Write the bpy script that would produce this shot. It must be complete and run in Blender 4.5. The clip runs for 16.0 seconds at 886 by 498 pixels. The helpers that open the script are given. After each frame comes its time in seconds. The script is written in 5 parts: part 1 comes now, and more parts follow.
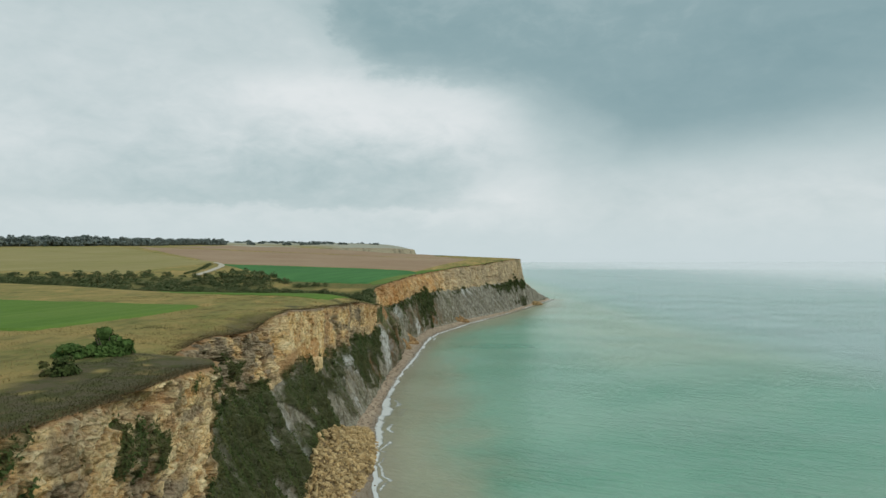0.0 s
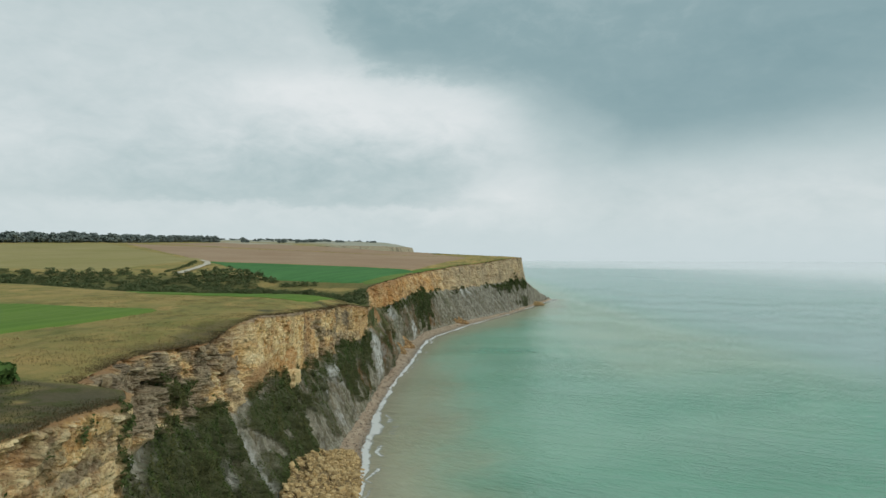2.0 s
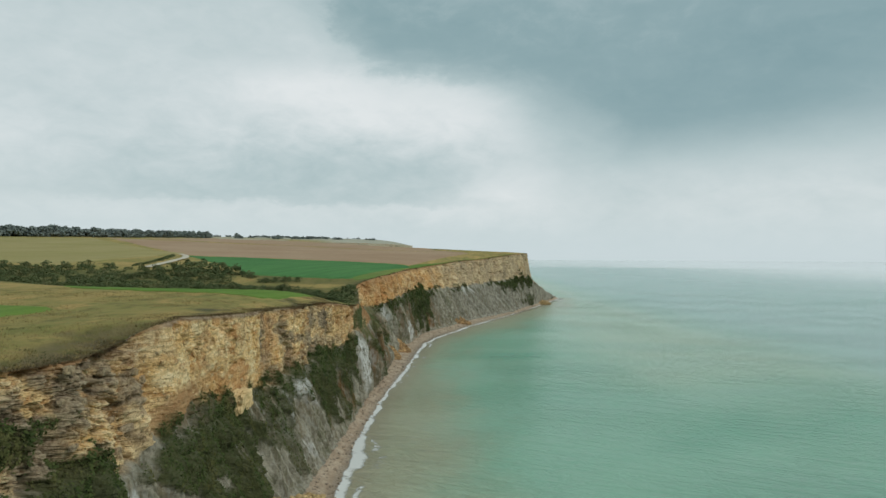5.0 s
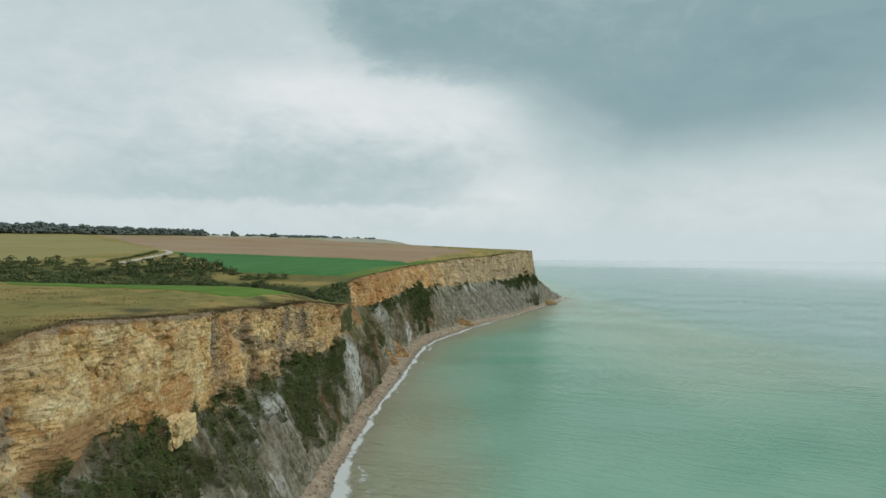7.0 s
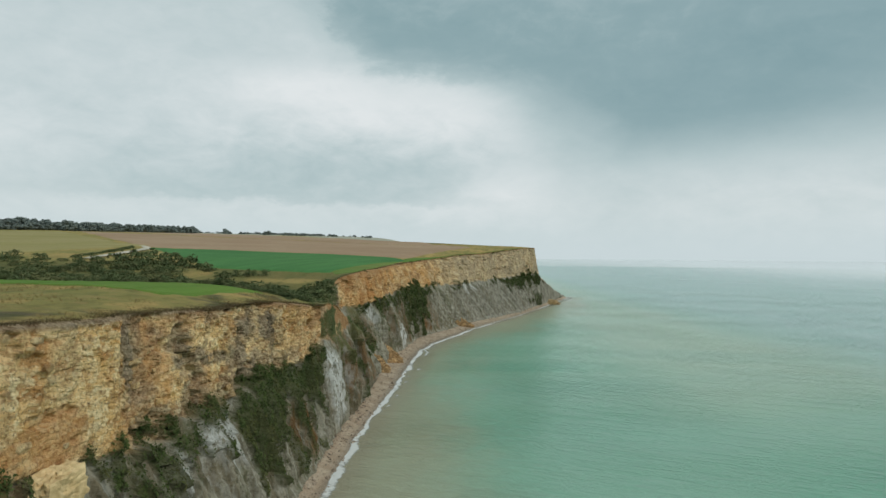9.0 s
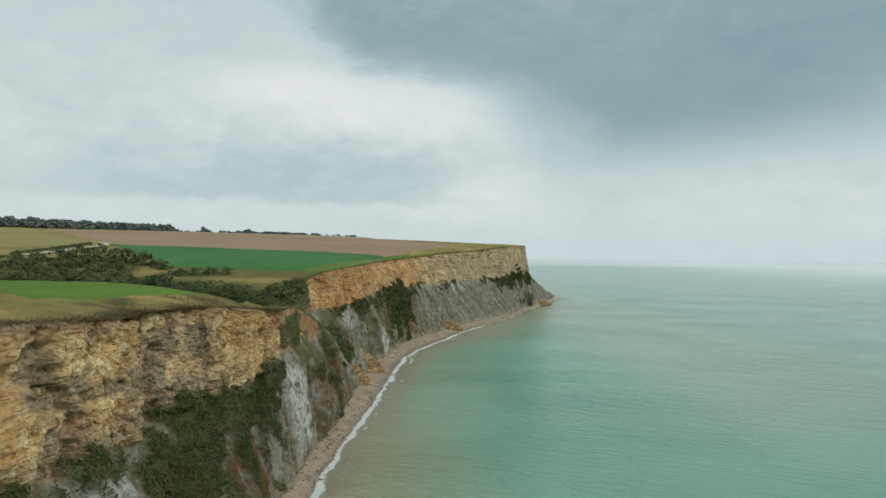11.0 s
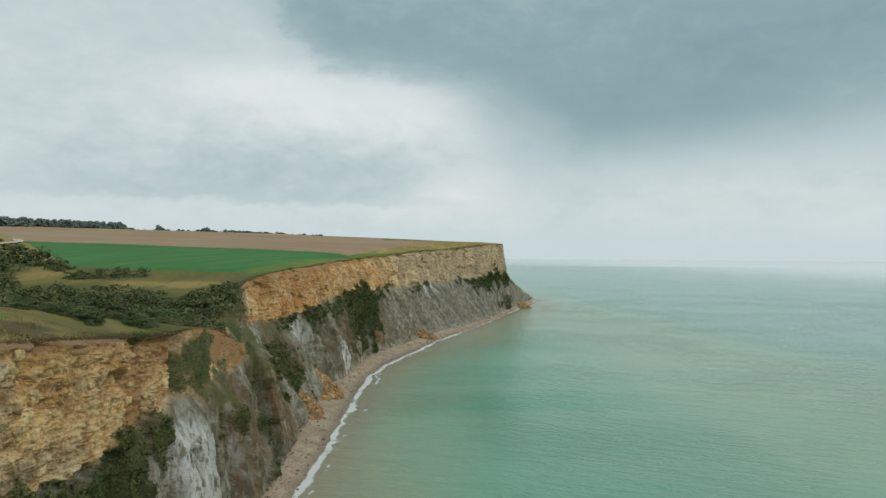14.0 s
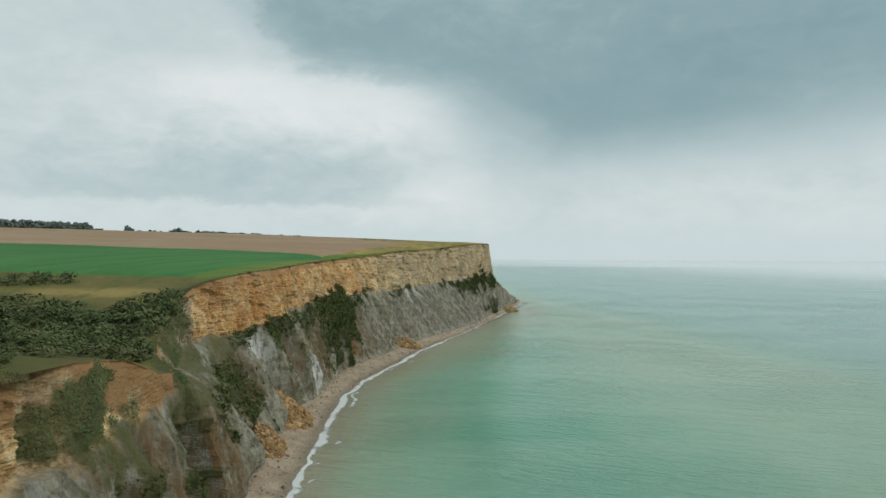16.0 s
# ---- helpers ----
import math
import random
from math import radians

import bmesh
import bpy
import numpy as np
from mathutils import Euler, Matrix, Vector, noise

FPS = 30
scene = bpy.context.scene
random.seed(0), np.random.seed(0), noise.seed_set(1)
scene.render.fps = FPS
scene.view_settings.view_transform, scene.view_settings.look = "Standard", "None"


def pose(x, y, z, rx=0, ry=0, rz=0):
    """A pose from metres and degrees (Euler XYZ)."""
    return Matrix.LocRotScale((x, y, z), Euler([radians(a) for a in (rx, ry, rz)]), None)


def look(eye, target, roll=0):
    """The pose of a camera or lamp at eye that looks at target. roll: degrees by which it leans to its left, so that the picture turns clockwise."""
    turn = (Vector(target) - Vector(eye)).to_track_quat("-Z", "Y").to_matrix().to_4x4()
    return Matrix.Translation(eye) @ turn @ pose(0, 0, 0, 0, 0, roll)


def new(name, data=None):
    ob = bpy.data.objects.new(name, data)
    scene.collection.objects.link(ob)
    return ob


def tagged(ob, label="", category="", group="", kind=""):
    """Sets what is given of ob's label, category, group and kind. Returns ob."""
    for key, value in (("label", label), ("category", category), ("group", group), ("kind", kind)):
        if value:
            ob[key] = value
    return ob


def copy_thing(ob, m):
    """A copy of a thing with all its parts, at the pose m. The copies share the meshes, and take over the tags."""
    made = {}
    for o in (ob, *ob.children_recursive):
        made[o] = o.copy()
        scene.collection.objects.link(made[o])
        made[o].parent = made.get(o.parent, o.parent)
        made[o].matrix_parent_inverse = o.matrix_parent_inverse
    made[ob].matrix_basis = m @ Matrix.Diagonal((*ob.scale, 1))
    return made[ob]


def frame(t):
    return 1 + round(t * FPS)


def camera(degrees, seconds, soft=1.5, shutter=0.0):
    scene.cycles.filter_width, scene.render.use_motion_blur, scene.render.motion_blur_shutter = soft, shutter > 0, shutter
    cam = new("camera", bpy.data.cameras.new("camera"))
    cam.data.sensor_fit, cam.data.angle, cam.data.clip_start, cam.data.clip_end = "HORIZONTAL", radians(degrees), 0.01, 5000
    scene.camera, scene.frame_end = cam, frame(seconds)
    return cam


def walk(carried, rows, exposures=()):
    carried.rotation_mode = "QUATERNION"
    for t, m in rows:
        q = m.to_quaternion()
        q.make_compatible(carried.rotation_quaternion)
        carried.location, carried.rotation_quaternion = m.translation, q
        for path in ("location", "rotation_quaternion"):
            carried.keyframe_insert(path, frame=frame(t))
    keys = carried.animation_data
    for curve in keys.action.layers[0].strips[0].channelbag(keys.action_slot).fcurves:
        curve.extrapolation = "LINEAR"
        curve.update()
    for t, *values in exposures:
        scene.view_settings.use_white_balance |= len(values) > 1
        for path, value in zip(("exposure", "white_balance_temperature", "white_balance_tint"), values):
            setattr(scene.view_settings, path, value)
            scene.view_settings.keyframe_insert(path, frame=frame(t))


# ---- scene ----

# ---------------------------------------------------------------- camera
cam = camera(67.0, 16.0)
SEA_UP = 0.9          # lifts the whole path
ROWS = [
    (0.0, 0.03, 0.01, 36.13, -0.03, 0.64, 0.05),
    (0.5, 0.05, 5.37, 36.24, -0.16, 0.61, 0.00),
    (1.0, 0.10, 10.76, 36.21, -0.17, 0.57, -0.09),
    (1.5, 0.16, 16.19, 36.05, -0.17, 0.54, -0.16),
    (2.0, 0.21, 21.68, 35.78, -0.17, 0.52, -0.18),
    (2.5, 0.27, 27.26, 35.42, -0.16, 0.51, -0.22),
    (3.0, 0.32, 32.94, 35.00, -0.15, 0.49, -0.25),
    (3.5, 0.36, 38.71, 34.55, -0.16, 0.48, -0.28),
    (4.0, 0.36, 44.53, 34.07, -0.16, 0.46, -0.31),
    (6.5, 0.28, 74.18, 31.61, -0.11, 0.42, -0.40),
    (7.0, 0.26, 80.16, 31.15, -0.09, 0.43, -0.39),
    (7.5, 0.22, 86.16, 30.71, -0.10, 0.42, -0.40),
    (8.0, 0.18, 92.18, 30.28, -0.08, 0.41, -0.43),
    (8.5, 0.12, 98.24, 29.90, -0.14, 0.39, -0.46),
    (11.0, -0.21, 128.79, 28.36, -1.56, 0.38, -0.50),
    (11.5, -0.29, 134.95, 28.14, -1.92, 0.38, -0.49),
    (12.0, -0.36, 141.14, 27.99, -2.31, 0.40, -0.45),
    (12.5, -0.37, 147.36, 27.86, -2.71, 0.40, -0.45),
    (13.0, -0.36, 153.56, 27.75, -3.18, 0.41, -0.43),
    (13.5, -0.33, 159.69, 27.65, -3.70, 0.41, -0.43),
    (14.0, -0.30, 165.73, 27.55, -4.23, 0.41, -0.43),
    (14.5, -0.26, 171.70, 27.46, -4.79, 0.41, -0.43),
    (15.0, -0.19, 177.63, 27.40, -5.38, 0.40, -0.45),
    (15.5, -0.10, 183.57, 27.37, -5.87, 0.40, -0.45),
    (16.0, 0.00, 189.56, 27.44, -5.96, 0.50, -0.26),
]
walk(cam, [(t, pose(x, y, z + SEA_UP, 90 + pitch, roll, yaw)) for t, x, y, z, yaw, pitch, roll in ROWS])

# ---------------------------------------------------------------- node helpers
def tree_of(mat):
    mat.use_nodes = True
    nt = mat.node_tree
    nt.nodes.clear()
    return nt


class Graph:
    """Short hand for node trees."""

    def __init__(self, nt):
        self.nt = nt

    def node(self, kind, **settings):
        n = self.nt.nodes.new(kind)
        for key, value in settings.items():
            setattr(n, key, value)
        return n

    def wire(self, value, socket):
        if isinstance(value, bpy.types.NodeSocket):
            self.nt.links.new(value, socket)
        elif isinstance(value, (tuple, list)) and len(value) == 3 and socket.type == "RGBA":
            socket.default_value = (*value, 1)
        else:
            socket.default_value = value

    def math(self, op, a, b=0.0, c=0.0, clamp=False):
        n = self.node("ShaderNodeMath", operation=op, use_clamp=clamp)
        for i, v in enumerate((a, b, c)):
            self.wire(v, n.inputs[i])
        return n.outputs[0]

    def mix(self, fac, a, b, blend="MIX"):
        n = self.node("ShaderNodeMix", data_type="RGBA", blend_type=blend)
        self.wire(fac, n.inputs[0])
        self.wire(a, n.inputs[6])
        self.wire(b, n.inputs[7])
        return n.outputs[2]

    def step(self, v, lo, hi, to_lo=0.0, to_hi=1.0):
        n = self.node("ShaderNodeMapRange", interpolation_type="SMOOTHSTEP")
        for i, x in enumerate((v, lo, hi, to_lo, to_hi)):
            self.wire(x, n.inputs[i])
        return n.outputs[0]

    def noise(self, vec, scale, detail=4.0, rough=0.55, squash=(1, 1, 1), distort=0.0):
        m = self.node("ShaderNodeMapping")
        m.inputs["Scale"].default_value = squash
        self.wire(vec, m.inputs[0])
        n = self.node("ShaderNodeTexNoise")
        self.nt.links.new(m.outputs[0], n.inputs["Vector"])
        n.inputs["Scale"].default_value, n.inputs["Detail"].default_value = scale, detail
        n.inputs["Roughness"].default_value, n.inputs["Distortion"].default_value = rough, distort
        return n.outputs["Fac"]

    def ramp(self, fac, stops):
        n = self.node("ShaderNodeValToRGB")
        e = n.color_ramp.elements
        while len(e) < len(stops):
            e.new(0.5)
        for el, (at, col) in zip(e, stops):
            el.position, el.color = at, (*col, 1)
        self.wire(fac, n.inputs[0])
        return n.outputs[0]

    def attr(self, name):
        return self.node("ShaderNodeAttribute", attribute_name=name).outputs["Fac"]

    def place(self):
        return self.node("ShaderNodeNewGeometry").outputs["Position"]

    def finish(self, color, rough=0.9, bump=None, height=0.1, spec=0.2, **more):
        p = self.node("ShaderNodeBsdfPrincipled")
        self.wire(color, p.inputs["Base Color"])
        self.wire(rough, p.inputs["Roughness"])
        p.inputs["Specular IOR Level"].default_value = spec
        for key, v in more.items():
            self.wire(v, p.inputs[key.replace("_", " ")])
        if bump is not None:
            b = self.node("ShaderNodeBump")
            b.inputs["Distance"].default_value = height
            self.wire(bump, b.inputs["Height"])
            self.nt.links.new(b.outputs[0], p.inputs["Normal"])
        o = self.node("ShaderNodeOutputMaterial")
        self.nt.links.new(p.outputs[0], o.inputs[0])
        return p


# ---------------------------------------------------------------- world: low rain clouds over the sea
SUN_UP, SUN_AZ = 40.0, 118.0     # degrees; azimuth clockwise from the way ahead
world = bpy.data.worlds.new("sky")
scene.world = world
world.use_nodes = True
world.node_tree.nodes.clear()
G = Graph(world.node_tree)
way = G.node("ShaderNodeTexCoord").outputs["Generated"]
sep = G.node("ShaderNodeSeparateXYZ")
G.wire(way, sep.inputs[0])
dx, dy, dz = sep.outputs
az = G.math("ARCTAN2", dx, dy)
up = G.math("DIVIDE", dz, G.math("MAXIMUM", G.math("SQRT", G.math("ADD", G.math("MULTIPLY", dx, dx), G.math("MULTIPLY", dy, dy))), 0.02))
n_big = G.math("SUBTRACT", G.noise(way, 3.2, 5, 0.55, (1, 1, 2.2)), 0.5)
n_mid = G.math("SUBTRACT", G.noise(way, 9.0, 6, 0.6, (1, 1, 1.9), 0.4), 0.5)
n_fine = G.math("SUBTRACT", G.noise(way, 24.0, 5, 0.6, (1, 1, 2.0), 0.6), 0.5)
n_wisp = G.math("SUBTRACT", G.noise(way, 60.0, 4, 0.6, (1, 1, 1.8), 0.8), 0.5)
upn = G.math("ADD", up, G.math("ADD", G.math("MULTIPLY", n_mid, 0.07), G.math("MULTIPLY", n_fine, 0.02)))
azn = G.math("ADD", az, G.math("MULTIPLY", n_mid, 0.10))
# height of the dark cloud's lower edge along the azimuth (0..0.5)
edge = G.ramp(G.math("ADD", G.math("MULTIPLY", azn, 0.7), 0.5), [
    (0.0, (0.42,) * 3), (0.29, (0.46,) * 3), (0.346, (0.375,) * 3), (0.395, (0.285,) * 3), (0.445, (0.228,) * 3), (0.545, (0.205,) * 3),
    (0.585, (0.165,) * 3), (0.63, (0.105,) * 3), (0.74, (0.098,) * 3), (0.84, (0.135,) * 3), (1.0, (0.18,) * 3)])
soft = G.step(azn, 0.05, 0.35, 0.13, 0.14)
dark = G.step(G.math("SUBTRACT", upn, edge), G.math("MULTIPLY", soft, -0.45), soft)
# crisp rim of the dark cloud against the bright one
rim_up = G.ramp(G.math("ADD", G.math("MULTIPLY", azn, 0.7), 0.5), [
    (0.0, (0.55,) * 3), (0.30, (0.52,) * 3), (0.369, (0.380,) * 3), (0.392, (0.315,) * 3), (0.420, (0.278,) * 3), (0.450, (0.258,) * 3),
    (0.50, (0.252,) * 3), (0.56, (0.238,) * 3), (0.60, (0.226,) * 3), (0.64, (0.185,) * 3), (0.69, (0.12,) * 3), (1.0, (0.12,) * 3)])
puff = G.math("ADD", up, G.math("ADD", G.math("MULTIPLY", n_mid, 0.05), G.math("ADD", G.math("MULTIPLY", n_fine, 0.035), G.math("MULTIPLY", n_wisp, 0.012))))
crisp = G.step(G.math("SUBTRACT", puff, rim_up), -0.012, G.step(az, 0.0, 0.22, 0.030, 0.09))
dark = G.math("ADD", G.math("MULTIPLY", dark, 0.58), G.math("MULTIPLY", crisp, 0.34))
dark = G.math("MULTIPLY", dark, G.math("MULTIPLY", G.step(up, 0.30, 0.75, 1.0, 0.6), G.math("MAXIMUM", G.step(puff, 0.29, 0.42, 1.0, 0.66), G.step(azn, -0.05, 0.30, 0.0, 0.95))))
# grey belly of the lower cloud bank
belly = G.math("MULTIPLY", G.step(puff, 0.064, 0.082), G.step(upn, 0.09, 0.19, 1.0, 0.0))
belly = G.math("MULTIPLY", belly, G.math("MULTIPLY", G.step(azn, -0.75, -0.30), G.step(azn, -0.02, 0.12, 1.0, 0.0)))
bright = G.math("MULTIPLY", G.math("MULTIPLY", G.step(azn, -0.42, -0.16), G.step(azn, 0.0, 0.18, 1.0, 0.0)), G.math("MULTIPLY", G.step(upn, 0.14, 0.22), G.step(puff, 0.25, 0.285, 1.0, 0.15)))
bright = G.math("ADD", bright, G.math("MULTIPLY", G.math("MULTIPLY", G.step(azn, -0.20, 0.02), G.step(azn, 0.10, 0.24, 1.0, 0.0)), G.math("MULTIPLY", G.step(upn, 0.02, 0.06), G.step(upn, 0.09, 0.14, 0.55, 0.0))))
veil = G.math("MULTIPLY", G.step(upn, 0.22, 0.42), 0.55)
veil = G.math("MULTIPLY", veil, G.step(az, -0.1, 0.3, 1.0, 0.0))
light = G.math("ADD", 0.76, G.math("MULTIPLY", n_big, 0.35))
light = G.math("ADD", light, G.math("MULTIPLY", n_mid, 0.30))
light = G.math("ADD", light, G.math("MULTIPLY", n_fine, 0.17))
light = G.math("ADD", light, G.math("MULTIPLY", bright, 0.22))
light = G.math("SUBTRACT", light, G.math("MULTIPLY", belly, 0.22))
light = G.math("SUBTRACT", light, G.math("MULTIPLY", veil, 0.35))
light = G.math("SUBTRACT", light, G.math("MULTIPLY", dark, G.step(azn, 0.15, 0.6, 0.56, 0.68)), clamp=True)
cloud = G.ramp(light, [(0.0, (0.205, 0.330, 0.360)), (0.25, (0.277, 0.400, 0.425)), (0.55, (0.463, 0.570, 0.585)), (0.8, (0.632, 0.705, 0.716)), (1.0, (0.762, 0.805, 0.812))])
# the mist over the horizon
mist = G.step(up, 0.0, 0.085, 1.0, 0.0)
mist = G.math("MULTIPLY", mist, 0.85)
cloud = G.mix(mist, cloud, (0.595, 0.690, 0.716))
clear = G.node("ShaderNodeTexSky", sky_type="NISHITA", sun_disc=False, sun_elevation=radians(SUN_UP), sun_rotation=radians(SUN_AZ)).outputs[0]
clear = G.mix(1.0, clear, (0.08, 0.08, 0.08), "MULTIPLY")
total = G.mix(0.96, clear, cloud)
bg = G.node("ShaderNodeBackground")
G.wire(total, bg.inputs[0])
bg.inputs[1].default_value = 1.0
G.nt.links.new(bg.outputs[0], G.node("ShaderNodeOutputWorld").inputs[0])

sun = new("sun", bpy.data.lights.new("sun", "SUN"))
sun.data.energy, sun.data.angle, sun.data.color = 1.5, radians(25), (1.0, 0.96, 0.90)
_a, _e = radians(SUN_AZ), radians(SUN_UP)
sun.matrix_world = look((0, 0, 0), (-math.sin(_a) * math.cos(_e), -math.cos(_a) * math.cos(_e), -math.sin(_e)))

# ---------------------------------------------------------------- plan of the coast (pure numbers)
# terrain begin
def hsh(i, j, k=0, seed=0):
    n = (np.atleast_1d(i).astype(np.int64) * 374761393 + np.atleast_1d(j).astype(np.int64) * 668265263 + np.atleast_1d(k).astype(np.int64) * 2147483647 + seed * 1274126177) & 0xFFFFFFFF
    n = ((n ^ (n >> 13)) * 1274126177) & 0xFFFFFFFF
    n = ((n ^ (n >> 16)) * 2246822519) & 0xFFFFFFFF
    return ((n ^ (n >> 15)) & 0xFFFFFF).reshape(np.broadcast(i, j, k).shape) / 16777216.0


def vnoise(x, y, z=0.0, seed=0):
    """Smooth value noise, -1 to 1."""
    x, y, z = np.broadcast_arrays(np.asarray(x, float), np.asarray(y, float), np.asarray(z, float))
    i, j, k = np.floor(x), np.floor(y), np.floor(z)
    u, v, w = x - i, y - j, z - k
    u, v, w = (a * a * (3 - 2 * a) for a in (u, v, w))
    out = 0
    for a in (0, 1):
        for b in (0, 1):
            for c in (0, 1):
                out = out + hsh(i + a, j + b, k + c, seed) * (u if a else 1 - u) * (v if b else 1 - v) * (w if c else 1 - w)
    return out * 2 - 1


def fbm(x, y, z=0.0, octaves=4, seed=0):
    out, amp, f = 0, 0.5, 1.0
    for o in range(octaves):
        out = out + amp * vnoise(x * f, y * f, z * f, seed + o)
        amp, f = amp * 0.5, f * 2.03
    return out


def cells(u, v, seed):
    """Square-edged cells: distance from the joint (0 at the joint), a random number per cell, distance from the middle."""
    i, j = np.floor(u), np.floor(v)
    near, second, tone = np.full(u.shape, 9.0), np.full(u.shape, 9.0), np.zeros(u.shape)
    for a in (-1, 0, 1):
        for b in (-1, 0, 1):
            h = hsh(i + a, j + b, 1, seed), hsh(i + a, j + b, 2, seed)
            d = np.maximum(np.abs(i + a + 0.15 + 0.7 * h[0] - u), np.abs(j + b + 0.15 + 0.7 * h[1] - v))
            closer = d < near
            second = np.where(closer, near, np.minimum(second, d))
            tone = np.where(closer, hsh(i + a, j + b, 3, seed), tone)
            near = np.where(closer, d, near)
    return second - near, tone, near


def sstep(v, lo, hi):
    t = np.clip((v - lo) / (hi - lo), 0, 1)
    return t * t * (3 - 2 * t)


# lines along the coast: y, x, height
LIP_NEAR = [(-400, -34, 26), (15, -27.3, 26.4), (41.6, -26.7, 26), (52.6, -26, 25.7), (54.7, -26.2, 25.5), (56.3, -27.7, 25.3), (59.3, -27, 25.3), (64.3, -26.4, 25.2), (72.7, -26.9, 24.7), (79.9, -27.2, 24.1), (81.5, -28.1, 24.5), (84, -34, 24.7), (98, -36.5, 24.6), (106, -36, 24.4), (115, -34.8, 23.8), (122, -34.6, 23.5), (132.3, -34.6, 24), (134.3, -32.8, 25.6), (139, -32.5, 26), (150, -32.2, 25.2), (160, -31.3, 24.6), (175, -29.5, 24.1), (190, -27.8, 23.3), (205, -26.5, 23), (215, -25.3, 22.1), (225, -23.9, 21), (235, -22.8, 20.1), (245, -22.3, 19.8), (255, -22.4, 18.4)]
LIP_GULLY = [(263, -22.4, 15.6), (270, -22.8, 14.6), (276, -25, 13.6), (284, -29, 14.6), (294, -31.5, 17.5), (304, -32, 20.5), (310, -30.8, 22.6), (314, -29.4, 23.3), (320, -27.8, 23.8), (330, -25.6, 24.5), (345, -22.7, 24.7),
    (365, -20, 25.3), (385, -17, 25.9)]
LIP_FAR = [(400, -14.1, 26.3), (420, -9, 26.7), (445, -0.6, 27.8), (470, 10, 29.5), (500, 25.5, 30.5), (530, 42.2, 32.5), (550, 53.8, 34), (570, 65.8, 34.8), (573, 66.5, 34.8), (577, 62, 35), (585, 45, 36),
    (600, 0, 38), (630, -50, 40), (700, -90, 43), (900, -170, 47), (1300, -190, 54), (1700, -140, 58), (1960, -88, 58), (2000, -84, 57), (2040, -110, 56), (2300, -420, 60)]
LIP = np.array(LIP_NEAR + LIP_GULLY + LIP_FAR, float)
LEDGE_NEAR = [(-400, -34.6, 13), (20, -27.6, 9.5), (52, -26.6, 9.8), (79.5, -27.9, 10), (84, -32.6, 15.5), (98, -34.4, 15.2), (121, -33.2, 14.0), (126, -32.6, 10.8), (129.5, -32.3, 10.4), (132, -32.4, 13.4), (135, -31.0, 13.6), (146, -31.2, 14.6), (157, -30.6, 13.5), (169, -29.6, 10.9), (182, -28.2, 11.4), (196, -26.8, 11.3),
    (214, -25, 12.1), (230, -23.2, 13), (240, -22.2, 12.9), (255, -21.8, 13.2)]
LEDGE_GULLY = [(270, -21.6, 12.6), (280, -25.5, 11.6), (300, -30.4, 13.2), (310, -29, 13.8), (316, -26.8, 13.8), (330, -22.8, 14.5), (345, -19.5, 15.2), (365, -16, 16.5), (385, -12.4, 16.2)]
LEDGE_FAR = [(400, -9, 15.6), (420, -3.6, 15.5), (445, 4.8, 14.7), (470, 14.6, 14.3), (500, 29, 15), (530, 45, 15.6), (550, 56, 16.2), (570, 67.2, 17.3), (574, 70, 17.5), (578, 70.5, 17), (585, 73, 13.2), (600, 80, 8.8), (620, 88, 3.8), (645, 97, -1.2), (661, 102, -3.4), (672, 60, 2), (690, -20, 10), (740, -100, 16), (900, -164, 20), (1300, -184, 24), (1700, -134, 28), (1960, -80, 30), (2000, -76, 30), (2040, -102, 30), (2300, -412, 30)]
LEDGE = np.array(LEDGE_NEAR + LEDGE_GULLY + LEDGE_FAR, float)
# foot of the cliff and waterline: y, x
BASE_NEAR = [(-400, -25), (69, -23), (120, -23.6), (140.3, -22.5), (164.1, -21.4), (181.8, -20.5), (218.2, -19.3), (238.9, -19), (259.4, -17.4)]
BASE_GULLY = [(281.7, -16.9), (299.9, -17.2), (321.9, -15.9), (336.3, -15.1), (345.9, -12.7), (357.8, -11), (380.6, -8.1), (395, -2.4)]
BASE_FAR = [(408.2, 3.6), (427.3, 10.8), (447.7, 18.6), (476.5, 34), (506.4, 49.1), (543.6, 61.7), (567.5, 71.3), (597.5, 81.5), (627.4, 92.3), (647.8, 99.5), (661, 104),
    (669.4, 101.9), (677.4, 68), (684.9, 20), (697.4, -30), (727.4, -70), (900, -150), (1300, -170), (1700, -115), (1960, -60), (2000, -56), (2040, -84),
    (2300, -394)]
BASE = np.array(BASE_NEAR + BASE_GULLY + BASE_FAR, float)
SHORE_NEAR = [(-400, -8), (68.9, -10.3), (119.8, -11.9), (142.1, -14.4), (165.9, -16.5), (192, -17.1), (217.9, -16.5), (233.4, -15.7), (248.8, -14.7)]
SHORE_GULLY = [(264.1, -13.7), (279.3, -12.1), (294.4, -10.7), (309.5, -9.8), (327.4, -9.1), (347.7, -7.2), (370.4, -2.1), (390.7, 5.3)]
SHORE_FAR = [(408.6, 11), (428.9, 18.5), (457.5, 30.4), (476.7, 39.4), (508.9, 51.9), (536.4, 62.4), (566.2, 73.2), (592.5, 82.4), (625.9, 94.3), (646.2, 101.5), (660.5, 106.3),
    (670.1, 103.9), (679.1, 70), (686.6, 24), (699.1, -26), (702, -66), (900, -146), (1300, -166), (1700, -110), (1960, -54), (2000, -50), (2040, -78),
    (2300, -390)]
SHORE = np.array(SHORE_NEAR + SHORE_GULLY + SHORE_FAR, float)
SEA = -5.5


def rail(table, y, col=1):
    return np.interp(y, table[:, 0], table[:, col])


